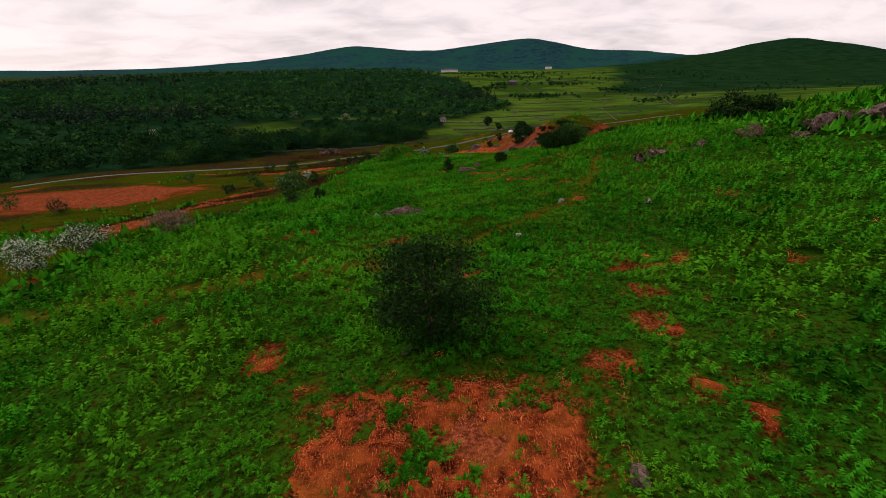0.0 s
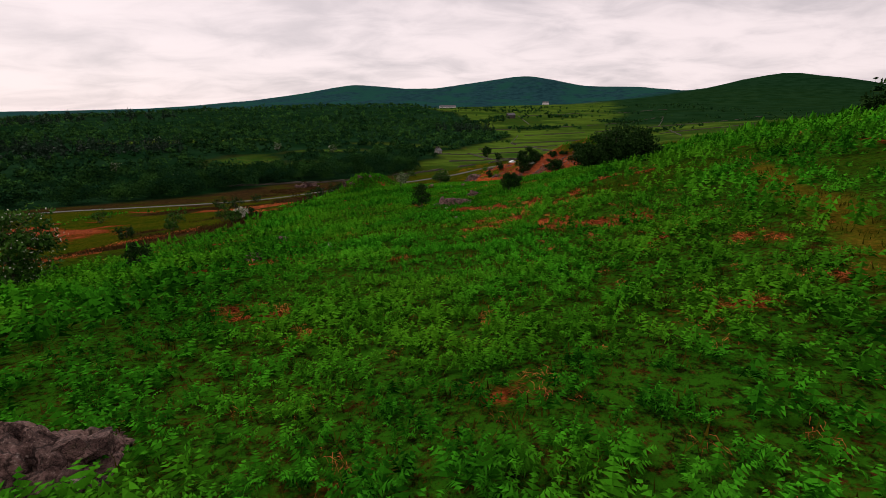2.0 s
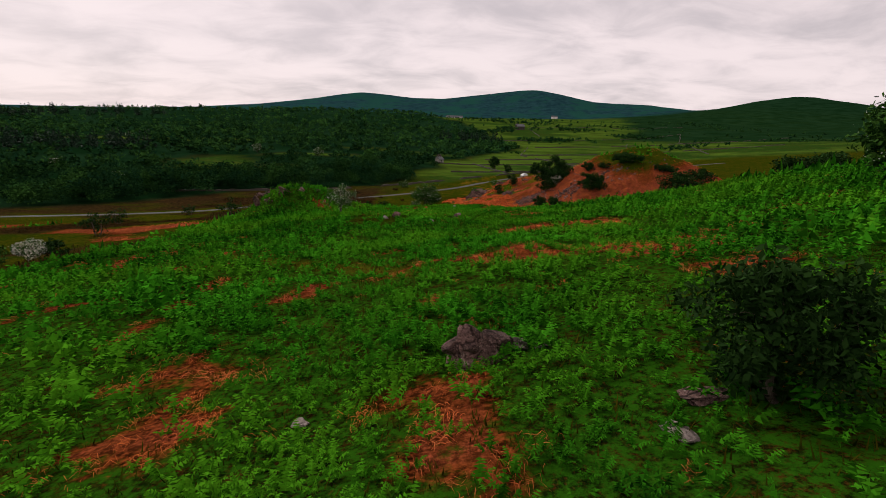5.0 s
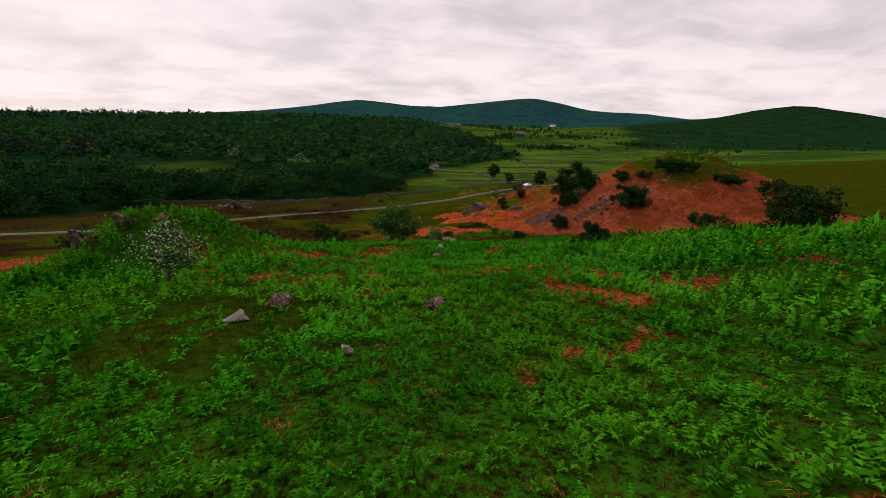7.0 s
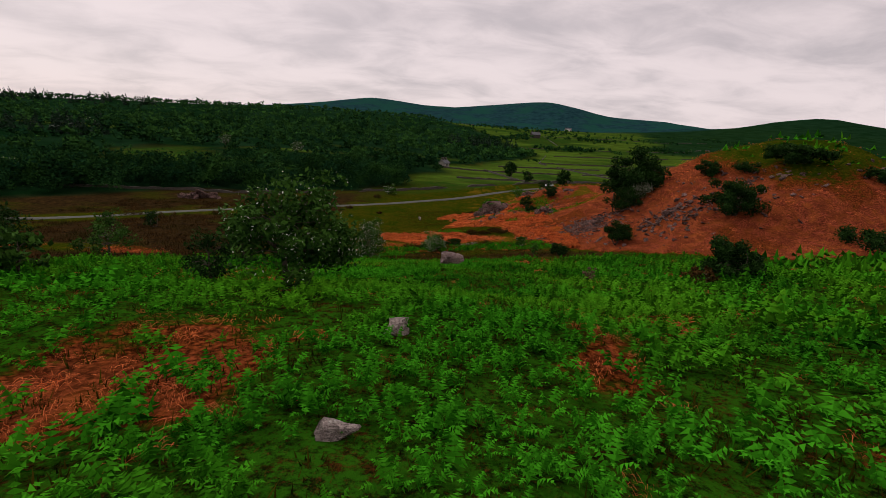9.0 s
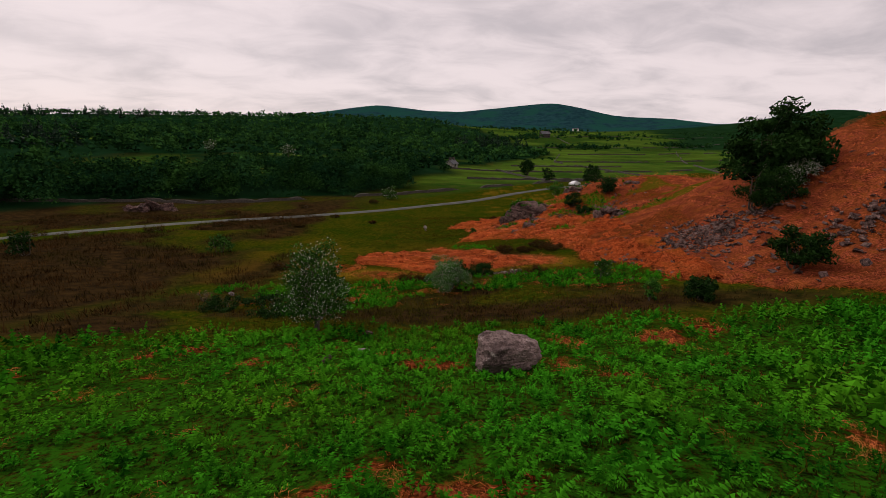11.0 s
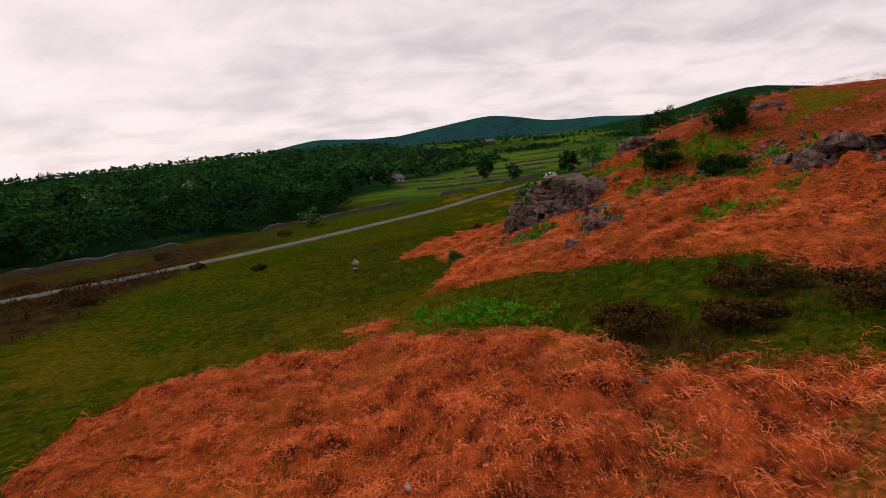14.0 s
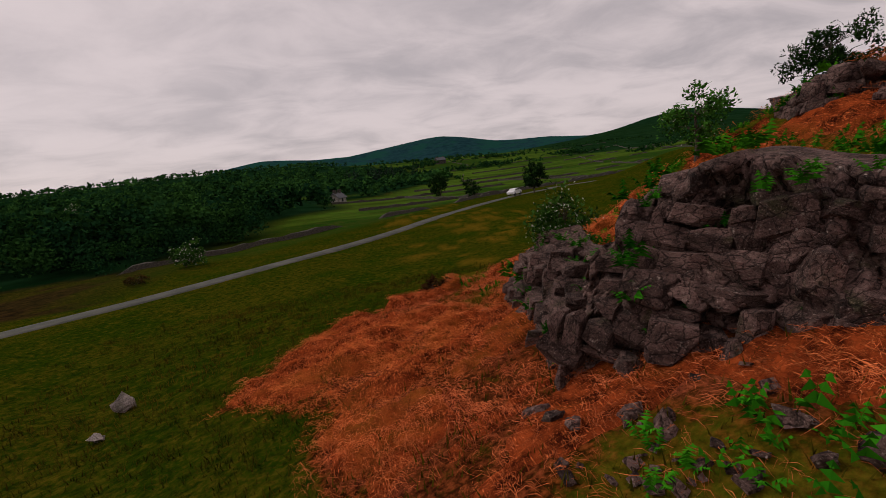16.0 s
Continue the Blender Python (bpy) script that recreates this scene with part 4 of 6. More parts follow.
# ------------------------------------------------------------ the crags of the knoll
def crag_face(length, tall, recede, seed, res=0.05):
    """A fractured rock face along +x, rising in z and leaning back in +y: joints and steps cut block by block."""
    s = np.arange(-0.12, 1.12, res / length)
    t = np.arange(-0.12, 1.22, res / tall)
    S, T = np.meshgrid(s, t)
    top = tall * (0.45 + 0.55 * smooth(-0.05, 0.28, S) * (1 - 0.35 * smooth(0.8, 1.1, S))) * (0.82 + 0.36 * vnoise(S * length, S * 0, 1.3, seed))
    u = S * length
    z = np.minimum(T, 1.0) * top
    tier = 3 * T + 0.9 * (fbm(u, u * 0, 1.5, seed + 8) - 0.5)
    y = recede * (0.4 * T + 0.2 * (np.floor(tier) + smooth(0.72, 1.0, tier - np.floor(tier)))) + 2.2 * np.clip(T - 1.0, 0, 1) * tall * 0.9
    wing = min(1.0, tall / 2.2)
    y = y + wing * (2.6 * smooth(0.06, -0.14, S) + 2.2 * smooth(0.94, 1.14, S))
    wu = u + 0.20 * (fbm(u, z, 0.9, seed + 1) - 0.5) + 0.14 * z
    wz = z + 0.18 * (fbm(u, z, 0.8, seed + 2) - 0.5) + 0.20 * u
    f1, f2, idn, fu, fv = cells(wu / 0.58, wz / 0.80, seed + 3)
    g1, g2, idm, gu, gv = cells(wu / 0.20, wz / 0.26, seed + 4)
    step = (idn - 0.5) * 0.42 + 0.42 * ((idn * 17.3 % 1 - 0.5) * fu + (idn * 31.7 % 1 - 0.3) * fv) - 0.20 * (1 - smooth(0.0, 0.10, f2 - f1))
    step = step + (idm - 0.5) * 0.20 + 0.22 * ((idm * 13.1 % 1 - 0.5) * gu + (idm * 29.9 % 1 - 0.4) * gv) - 0.07 * (1 - smooth(0.0, 0.16, g2 - g1))
    step = step + 0.10 * (fbm(u, z, 0.22, seed + 5) - 0.5) + 0.5 * (fbm(u, z, 2.4, seed + 6) - 0.5)
    fade = smooth(1.2, 0.98, T)
    co = np.stack([u, y - step * fade, z + 0.35 * (idn - 0.5) * fade * smooth(0.75, 1.0, T)], -1)
    ny, nx = S.shape
    a = (np.arange(ny - 1)[:, None] * nx + np.arange(nx - 1)[None, :]).ravel()
    return raw_mesh("face", co.reshape(-1, 3), np.stack([a, a + 1, a + nx + 1, a + nx], -1), False)


def spin(v, a):
    """Template vertices (m, 3) turned about z by each angle a (n): (n, m, 3)."""
    c, s = np.cos(a)[:, None], np.sin(a)[:, None]
    return np.stack([v[None, :, 0] * c - v[None, :, 1] * s, v[None, :, 0] * s + v[None, :, 1] * c, np.broadcast_to(v[None, :, 2], (len(a), len(v)))], -1)


def frond(length, pairs, out, rise, sag, width, leaf, rng):
    """One bracken frond along +x: a stalk that rises and arches over, its blade of paired leaflets tapering to the tip."""
    t = np.linspace(0.30, 1.0, pairs + 1)
    px = length * (0.22 * t + out * t**1.7)
    pz = length * (rise * t - sag * t**2.4)
    tris = []
    for k in range(pairs):
        w = width * length * (1.0 - 0.80 * (k / pairs)) * (0.75 + 0.45 * rng.random())
        q = min(0.92, leaf * length / (px[k + 1] - px[k]))
        b0, b1 = (px[k], 0, pz[k]), (px[k] + q * (px[k + 1] - px[k]), 0, pz[k] + q * (pz[k + 1] - pz[k]))
        for s in (-1, 1):
            ahead, fall = w * (0.40 + 0.40 * rng.random()), w * (0.30 - 0.60 * rng.random())
            tip = (px[k] + ahead, s * w, pz[k] + fall)
            tris.append((b0, tip, b1) if s < 0 else (b0, b1, tip))
    b = 0.5 * width * length * 0.35
    tris.append(((px[-2], -b, pz[-2]), (px[-1] + 0.06 * length, 0, pz[-1] - 0.05 * length), (px[-2], b, pz[-2])))
    return np.array(tris).reshape(-1, 3)


def clump(fronds, pairs, rng, leaf, spread=1.0):
    """A bracken plant: fronds arching out all round like a shuttlecock, some upright and still young."""
    parts = []
    for k in range(fronds):
        young = rng.random() < 0.3
        f = frond(0.40 + 0.20 * rng.random(), pairs, 0.18 if young else 0.45 + 0.2 * rng.random(), 1.35 + 0.35 * rng.random(), 0.35 if young else 0.62 + 0.25 * rng.random(), 0.34, leaf, rng)
        a = 2 * math.pi * (k + rng.random() * 0.9) / fronds
        f = spin(f, np.array([a]))[0]
        f[:, :2] += (rng.random(2) - 0.5) * 0.20 * spread
        parts.append(f)
    return np.concatenate(parts)


LEDGES = []  # where ferns root in the crags


def crag(ax, ay, bx, by, foot, tall, recede, seed, label, stones=6):
    """A crag along the line from a to b, its face to the right of that line."""
    length = math.hypot(bx - ax, by - ay)
    turn = math.degrees(math.atan2(by - ay, bx - ax))
    base = tagged(new("crag"), label, "crag")
    base.matrix_basis = pose(ax, ay, foot, 0, 0, turn)
    face = crag_face(length, tall, recede, seed)
    part("face", face, ROCK, base).location.y = 0.22
    # jointed blocks standing out of the face, tier upon tier, dipping together
    rows = max(2, int(tall / 0.30))
    for k in range(rows):
        z = (k + 0.5) * tall / rows
        u = THINGS.uniform(-0.2, 0.3)
        while u < length:
            w, deep, high = THINGS.uniform(0.20, 0.75), THINGS.uniform(0.35, 0.6), THINGS.uniform(0.22, 0.62)
            end = smooth(-0.05, 0.28, u / length) * (1 - 0.35 * smooth(0.8, 1.1, u / length))
            if z < tall * (0.45 + 0.55 * end) * 0.93 and THINGS.random() < 0.82:
                chip = new("block", THINGS.choice(BLOCKS))
                chip.parent = base
                chip.matrix_basis = pose(u + w / 2, recede * z / tall + 0.04 + THINGS.uniform(-0.16, 0.16), z, -6 + THINGS.uniform(-7, 7), 10 + THINGS.uniform(-6, 6), THINGS.uniform(-10, 10)) @ Matrix.Diagonal((w, deep, high, 1))
            u += w * 0.88
    ledges = [v.co for v in face.vertices if v.normal.z > 0.55 and 0.1 < v.co.z and noise.noise(v.co * 1.1 + Vector((seed, 0, 0))) > 0.02]
    LEDGES.extend(base.matrix_basis @ co for co in THINGS.sample(ledges, min(len(ledges), int(tall * length * 4.0))))
    for _ in range(stones):
        u, out = THINGS.uniform(0, length), THINGS.uniform(0.3, 1.1)
        s = THINGS.uniform(0.14, 0.42)
        w = base.matrix_basis @ Vector((u, -out, 0))
        ob = part("fallen_block", rock_mesh(THINGS, s * 1.2, s, s * 0.75, 2), ROCK, base)
        ob.matrix_basis = pose(u, -out, ground_at(w.x, w.y) - foot - 0.1 * s, 0, 0, THINGS.uniform(0, 360))
    return base


crag(13.1, 191.3, 16.1, 187.6, -31.4, 3.5, 1.8, 3, "purple-brown fractured crag with deep joints above rusty bracken", 12)
crag(14.9, 197.6, 13.8, 192.2, -30.9, 1.6, 0.8, 9, "broken purple rock buttress at the foot of the knoll", 5)
crag(15.6, 186.5, 17.8, 185.0, -29.9, 0.85, 0.9, 14, "low fractured rock rib on the knoll's flank", 4)
crag(14.9, 184.2, 16.1, 183.0, -29.9, 0.8, 0.5, 21, "small rock step in the dead bracken", 4)
crag(13.6, 183.0, 14.8, 182.1, -30.2, 0.4, 0.3, 23, "low broken rock shelf among dead bracken", 3)
crag(17.6, 191.4, 19.4, 190.2, -28.7, 0.7, 0.5, 25, "slabby rock shelf above the main crag", 2)
crag(21.6, 195.0, 23.2, 193.6, -27.1, 1.1, 0.4, 27, "squat rock tower near the top of the knoll", 4)
crag(24.5, 197.6, 27.5, 195.6, -26.6, 0.8, 0.5, 33, "dark summit rocks of the knoll against the sky", 3)
crag(27.4, 191.7, 29.3, 190.2, -25.6, 0.8, 0.5, 36, "dark rocks on the skyline of the knoll", 2)
crag(18.9, 182.4, 20.2, 181.2, -28.9, 0.45, 0.4, 38, "half-buried grey rocks in dead bracken", 3)
crag(21.5, 181.0, 24.5, 178.0, -27.6, 0.9, 0.5, 39, "small rock outcrop in dead bracken", 3)
crag(30.5, 163.0, 35.5, 158.6, -24.6, 1.7, 1.0, 45, "broken rock band on the steep front of the knoll", 5)
crag(37.0, 160.6, 42.0, 158.4, -22.0, 1.5, 0.9, 51, "broken rocks high on the front of the knoll", 4)
crag(50.0, 160.0, 57.0, 156.5, -22.5, 1.8, 1.0, 57, "dark outcrop at the far end of the knoll", 3)


def slab(rng):
    """A split stone, twelve triangles."""
    a = [np.array([sx * (0.5 + 0.3 * rng.random()), sy * (0.4 + 0.3 * rng.random()), sz * (0.12 + 0.12 * rng.random())]) for sx in (-1, 1) for sy in (-1, 1) for sz in (-1, 1)]
    quads = ((0, 1, 3, 2), (4, 6, 7, 5), (0, 4, 5, 1), (2, 3, 7, 6), (0, 2, 6, 4), (1, 5, 7, 3))
    tilt = Euler((rng.normal() * 0.35, rng.normal() * 0.35, 0)).to_matrix()
    a = [np.array(tilt @ Vector(p)) for p in a]
    return np.array([a[k] for q in quads for k in (q[0], q[1], q[2], q[0], q[2], q[3])])


# ------------------------------------------------------------ trees and bushes
def tube(bm, a, b, ra, rb, sides=6):
    a, b = Vector(a), Vector(b)
    q = (b - a).to_track_quat("Z", "Y")
    rings = []
    for p, r in ((a, ra), (b, rb)):
        rings.append([bm.verts.new(p + q @ Vector((r * math.cos(6.2832 * k / sides), r * math.sin(6.2832 * k / sides), 0))) for k in range(sides)])
    for k in range(sides):
        bm.faces.new((rings[0][k], rings[0][(k + 1) % sides], rings[1][(k + 1) % sides], rings[1][k]))


def leaf_cloud(rng, centres, radii, n, size, squash=0.8, hang=0.0):
    """n small leaves in clumps about the centres: two triangles each."""
    k = rng.integers(0, len(centres), n)
    d = rng.normal(size=(n, 3))
    d /= np.linalg.norm(d, axis=1, keepdims=True)
    r = radii[k] * rng.random(n) ** 0.45
    p = centres[k] + d * r[:, None] * np.array([1, 1, squash])
    p[:, 2] = np.maximum(p[:, 2] - hang * rng.random(n), 0.04)
    u, v = rng.normal(size=(n, 3)), rng.normal(size=(n, 3))
    u *= (size * (0.6 + 0.8 * rng.random(n)) / np.linalg.norm(u, axis=1))[:, None]
    v *= (0.55 * size * (0.6 + 0.8 * rng.random(n)) / np.linalg.norm(v, axis=1))[:, None]
    co = np.stack([p - u, p + v, p + u, p - v], 1).reshape(-1, 3)
    # tint rises with d.z: pale clump tops and shaded undersides put into leaf colour
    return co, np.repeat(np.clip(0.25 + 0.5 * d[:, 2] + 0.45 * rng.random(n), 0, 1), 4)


def leaf_mesh(name, co, tint):
    me = raw_mesh(name, co, np.arange(len(co), dtype=np.int32).reshape(-1, 4), False)
    paint(me, "tint", tint)
    return me


def tree(x, y, tall, wide, label, leaf, leaves, size, clear=0.22, blossom=0, name="hawthorn", category="tree", stems=1, lean=(0, 0), clumps=46, spiky=0.0, bare=False, group=""):
    """A small tree: tapered stem, limbs to each clump of leaves, and blossom where there is any."""
    rng = TREE_RNG
    leaves, blossom, size = int(leaves * 0.45), int(blossom * 0.7), size * 1.45
    base = thing(name, x, y, label, category, group, 0.05)
    lx, ly = lean
    centres, radii = [], []
    while len(centres) < clumps:
        p = rng.random(3) * 2 - 1
        a = math.atan2(p[1], p[0])
        ragged = 0.72 + 0.30 * math.sin(2 * a + x) * math.sin(3 * a + y) + 0.28 * rng.random()
        r = math.sqrt((p[0] ** 2 + p[1] ** 2) * (1 + 0.5 * p[2] * (spiky + 0.25)) + p[2] ** 2)
        if 0.35 < r < ragged:
            h = clear * tall + (p[2] * 0.5 + 0.5) * (1 - clear) * tall
            taper = 1 - spiky * (h / tall) ** 1.5
            centres.append((p[0] * wide / 2 * taper + lx * h, p[1] * wide / 2 * taper + ly * h, h))
            radii.append(0.11 * (wide + tall) * (0.6 + 0.6 * rng.random()) * (0.55 if bare else 0.8))
    centres, radii = np.array(centres), np.array(radii)
    bm = bmesh.new()
    fork = []
    for s in range(stems):
        a = 6.28 * s / max(stems, 1) + x
        sx, sy = (0.12 * wide * math.cos(a), 0.12 * wide * math.sin(a)) if stems > 1 else (0, 0)
        r = 0.022 * tall * (1.0 if stems == 1 else 0.7) + 0.015
        p0 = Vector((0, 0, -0.1))
        p1 = Vector((sx + lx * clear * tall + 0.03 * tall * math.sin(x * 3), sy + ly * clear * tall, clear * tall * 0.9 + 0.1))
        p2 = Vector((sx * 1.6 + lx * 0.6 * tall, sy * 1.6 + ly * 0.6 * tall, 0.62 * tall))
        tube(bm, p0, p1, r * 1.25, r, 8)
        tube(bm, p1, p2, r, r * 0.5, 7)
        fork += [(p1, r), (p1.lerp(p2, 0.5), r * 0.75), (p2, r * 0.5)]
    for c in centres:
        p, r = min(fork, key=lambda f: (f[0] - Vector(c)).length + 0.6 * max(0, f[0].z - c[2]))
        mid = p.lerp(Vector(c), 0.55) + Vector((0, 0, 0.05 * tall))
        tube(bm, p, mid, r * 0.45, r * 0.25, 5)
        tube(bm, mid, c, r * 0.25, r * 0.08, 4)
    part("trunk", from_bm("trunk", bm, True), BARK, base)
    if leaves:
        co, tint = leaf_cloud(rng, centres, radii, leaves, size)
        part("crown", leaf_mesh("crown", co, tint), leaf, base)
    if blossom:
        out = centres * np.array([1.04, 1.04, 1.0])
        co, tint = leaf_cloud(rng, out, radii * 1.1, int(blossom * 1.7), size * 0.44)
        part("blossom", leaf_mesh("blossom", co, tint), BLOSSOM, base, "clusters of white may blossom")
    return base


def gorse(x, y, tall, wide, label, leaf=None, n=4200, name="gorse_bush", size=0.055, blossom=0):
    return tree(x, y, tall, wide, label, leaf or DARK_LEAF, n, size, 0.06, blossom, name, "bush", 3, clumps=34)


# the first slope
tree(-0.1, 14.3, 3.5, 4.4, "dense dark-leaved bush standing in green bracken", DARK_LEAF, 24000, 0.05, 0.05, 0, "dark_bush", "bush", 4, clumps=90)
tree(-27.6, 30.2, 2.6, 3.2, "hawthorn white with blossom on the fell edge", THORN, 3000, 0.07, 0.2, 2600)
tree(-25.6, 33.6, 2.6, 3.6, "hawthorn half covered in white blossom", THORN, 3400, 0.07, 0.2, 1900)
tree(-21.2, 37.0, 2.1, 3.6, "low spreading thorn bush, purplish and thin in leaf", DEAD_TWIG, 4200, 0.06, 0.25, 0, "thorn_bush", clumps=50, bare=True)
tree(-14.9, 47.8, 3.7, 3.2, "pale-leaved whitebeam with creamy blossom in bracken", THORN, 10000, 0.07, 0.16, 500, "whitebeam")
gorse(-13.1, 53.4, 1.7, 1.6, "dark gorse bush beside the whitebeam")
gorse(43.6, 65.7, 4.6, 11.0, "broad dark holly thicket under the hill crest", None, 16000, "holly_thicket", 0.16)
tree(37.5, 127.0, 4.8, 5.6, "round dark hawthorn on the edge of the fell", DARK_LEAF, 12000, 0.11, 0.08, 0, clumps=60)
gorse(46.0, 113.0, 3.2, 10.0, "dark gorse thicket on the crest of the fell", None, 13000, "gorse_bush", 0.13)
gorse(26.5, 40.5, 1.5, 2.2, "bare reddish thorn bush by the outcrop", DEAD_TWIG, 2400, "thorn_bush")
tree(18.6, 73.2, 2.7, 4.8, "leaning rowan in fresh leaf on the fellside", DARK_LEAF, 24000, 0.075, 0.06, 0, "rowan", stems=2, lean=(-0.12, 0.0), clumps=100)
tree(24.0, 83.0, 3.7, 4.2, "open-crowned hawthorn behind the rowan on the fellside", THORN, 15000, 0.085, 0.12, 250, clumps=70)
tree(17.7, 64.4, 2.9, 4.6, "wide dark holly growing beside the rowan", DARK_LEAF, 22000, 0.075, 0.06, 0, "holly", stems=3, clumps=90)
tree(2.0, 66.6, 2.2, 1.75, "narrow upright dark hawthorn among bracken", DARK_LEAF, 9000, 0.036, 0.12, 0, "hawthorn", clumps=40, spiky=0.45)
tree(9.9, 70.0, 1.7, 2.1, "dark gorse bush by grey stones in bracken", DARK_LEAF, 17000, 0.034, 0.05, 0, "gorse_bush", "bush", 3, clumps=44)
for x, y, h, w in ((-30.0, 102.0, 2.6, 3.0), (-37.0, 99.5, 1.8, 2.0), (-23.0, 89.0, 1.7, 2.0), (-27.0, 105.0, 1.9, 2.2), (-42.5, 97.0, 2.0, 3.0), (-70, 86, 3.0, 4.0), (-84, 92, 3.2, 4.4), (-20.5, 126.0, 3.4, 3.2), (-6.5, 127.0, 2.2, 2.0), (-37.0, 124.0, 3.0, 3.4), (-44.0, 114.0, 2.4, 3.4), (-52, 150, 3.0, 4.0), (-34, 170, 2.6, 3.0), (-31, 174, 2.2, 3.0), (-52, 175, 2.8, 3.0), (-62, 120, 2.5, 3.5), (-15, 178, 1.6, 3.0)):
    gorse(x, y, h, w, "dark scrubby thorn on the open moor", THINGS.choice((THORN, DARK_LEAF)), 1700, "thorn_scrub", 0.10)
tree(-28.0, 103.5, 2.0, 2.2, "small hawthorn in white blossom on the moor", THORN, 1200, 0.08, 0.2, 1500)
# across the shelf and its lip
tree(-19.5, 139.0, 4.4, 5.0, "dark hawthorn leaning on the slope below the lip", DARK_LEAF, 9000, 0.08, 0.12, 0, clumps=60)
tree(-15.4, 144.0, 3.0, 4.4, "thin brownish thorn on the slope below the lip", THORN, 4200, 0.07, 0.2, 0, "thorn_bush", clumps=44, bare=True)
tree(-5.4, 143.2, 2.9, 2.0, "upright dark hawthorn on the slope below the lip", DARK_LEAF, 6000, 0.06, 0.1, 0, clumps=36)
tree(-2.3, 105.6, 2.9, 2.3, "thin hawthorn with white blossom at its top", THORN, 3000, 0.055, 0.28, 900, clumps=34)
tree(4.4, 123.2, 3.0, 3.2, "rounded hawthorn flecked with white blossom in bracken", THORN, 20000, 0.055, 0.08, 700, clumps=80)
tree(-1.6, 131.0, 2.4, 2.2, "dark hawthorn below the lip of the fell", DARK_LEAF, 3800, 0.06, 0.1, 0, clumps=36)
gorse(23.6, 134.6, 2.4, 3.0, "dark gorse bush in a bracken hollow", None, 13000, size=0.065)
gorse(21.6, 134.0, 1.0, 1.8, "low brown gorse edge of a hollow", HEATHER, 2200)
tree(16.8, 136.8, 0.8, 0.9, "small bare reddish shrub in bracken", DEAD_TWIG, 1100, 0.04, 0.1, 0, "bare_shrub", "shrub", 3, clumps=18, bare=True)
tree(2.2, 151.6, 3.8, 2.9, "tall hawthorn speckled with white blossom", THORN, 16000, 0.05, 0.08, 2400, clumps=60, spiky=0.3)
tree(7.6, 161.0, 2.15, 2.5, "white-flowered rowan bush by the ditch", ROWAN_LEAF, 17000, 0.036, 0.12, 3400, "rowan_bush", "bush", 4, clumps=54)
tree(8.0, 162.4, 1.8, 2.0, "dark spiky juniper behind the rowan bush", DARK_LEAF, 4200, 0.06, 0.04, 0, "juniper", "bush", 5, clumps=30, spiky=0.3)
tree(16.9, 161.7, 1.35, 1.4, "small flat-topped thorn by the ditch", THORN, 2600, 0.05, 0.3, 120, "thorn_bush", clumps=24)
tree(17.2, 155.2, 1.15, 0.9, "young rowan in fresh leaf", ROWAN_LEAF, 1600, 0.05, 0.15, 0, "rowan", clumps=20)
gorse(19.6, 155.0, 1.2, 1.7, "dark gorse clump in the hollow")
for x, y, h, w in ((-0.8, 158.0, 0.55, 2.6), (-2.9, 159.2, 0.6, 3.0), (0.7, 156.6, 0.45, 2.2), (-1.2, 155.9, 0.5, 2.4), (-4.6, 157.6, 0.6, 3.0)):
    gorse(x, y, h, w, "low dark mat of gorse in the hollow", DARK_LEAF, 6500, "gorse_mat", 0.04)
gorse(26.0, 158.4, 2.3, 2.7, "round dark-green holly bush at the foot of the knoll", DARK_LEAF, 9000, size=0.07)
tree(31.0, 169.6, 6.0, 7.0, "tall dark holly on the knoll", DARK_LEAF, 38000, 0.12, 0.05, 0, "holly", "tree", 3, clumps=60)
gorse(28.6, 166.6, 3.8, 4.2, "dark yew-like bush below the holly", DARK_LEAF, 15000, "dark_bush", 0.065)
tree(31.2, 167.0, 2.6, 3.0, "hawthorn thick with white blossom under a dark holly", THORN, 3000, 0.07, 0.1, 2400)
gorse(43.2, 159.6, 1.7, 6.0, "wide dark gorse on top of the knoll", None, 14000, "gorse_bush", 0.10)
gorse(35.0, 155.6, 3.4, 5.0, "dark gorse on the steep front of the knoll", None, 16000, "gorse_bush", 0.085)
gorse(20.4, 156.2, 0.9, 1.2, "small dark gorse clump in the hollow", None, 1500)
gorse(36.5, 163.6, 1.6, 3.6, "dark gorse on the shoulder of the knoll", None, 6000, "gorse_bush", 0.08)
gorse(39.0, 160.6, 1.2, 2.6, "small dark gorse on the shoulder of the knoll", None, 4200, "gorse_bush", 0.07)
gorse(55.0, 154.0, 2.4, 5.0, "dark gorse along the foot of the knoll", None, 6000, "gorse_bush", 0.10)
gorse(41.8, 147.6, 1.3, 6.5, "low dark gorse along the foot of the knoll", None, 9000, "gorse_bush", 0.08)
gorse(48.5, 155.4, 1.2, 4.6, "dark gorse among rocks on the knoll", None, 7000, "gorse_bush", 0.09)
gorse(21.8, 184.8, 0.9, 2.4, "low dark juniper among stones and dead bracken", None, 7000, "juniper", 0.05)
gorse(14.0, 204.6, 0.7, 1.8, "low dark bush on short turf", HEATHER, 1500)
gorse(10.2, 189.0, 0.8, 0.9, "small green bush beside a rock", THORN, 1500)
tree(16.2, 196.5, 2.3, 1.8, "white-flowered hawthorn behind the crag", THORN, 6000, 0.045, 0.1, 500)
tree(21.3, 198.0, 2.3, 2.4, "pale rowan on the knoll against the sky", ROWAN_LEAF, 4200, 0.05, 0.25, 120, "rowan", clumps=34)
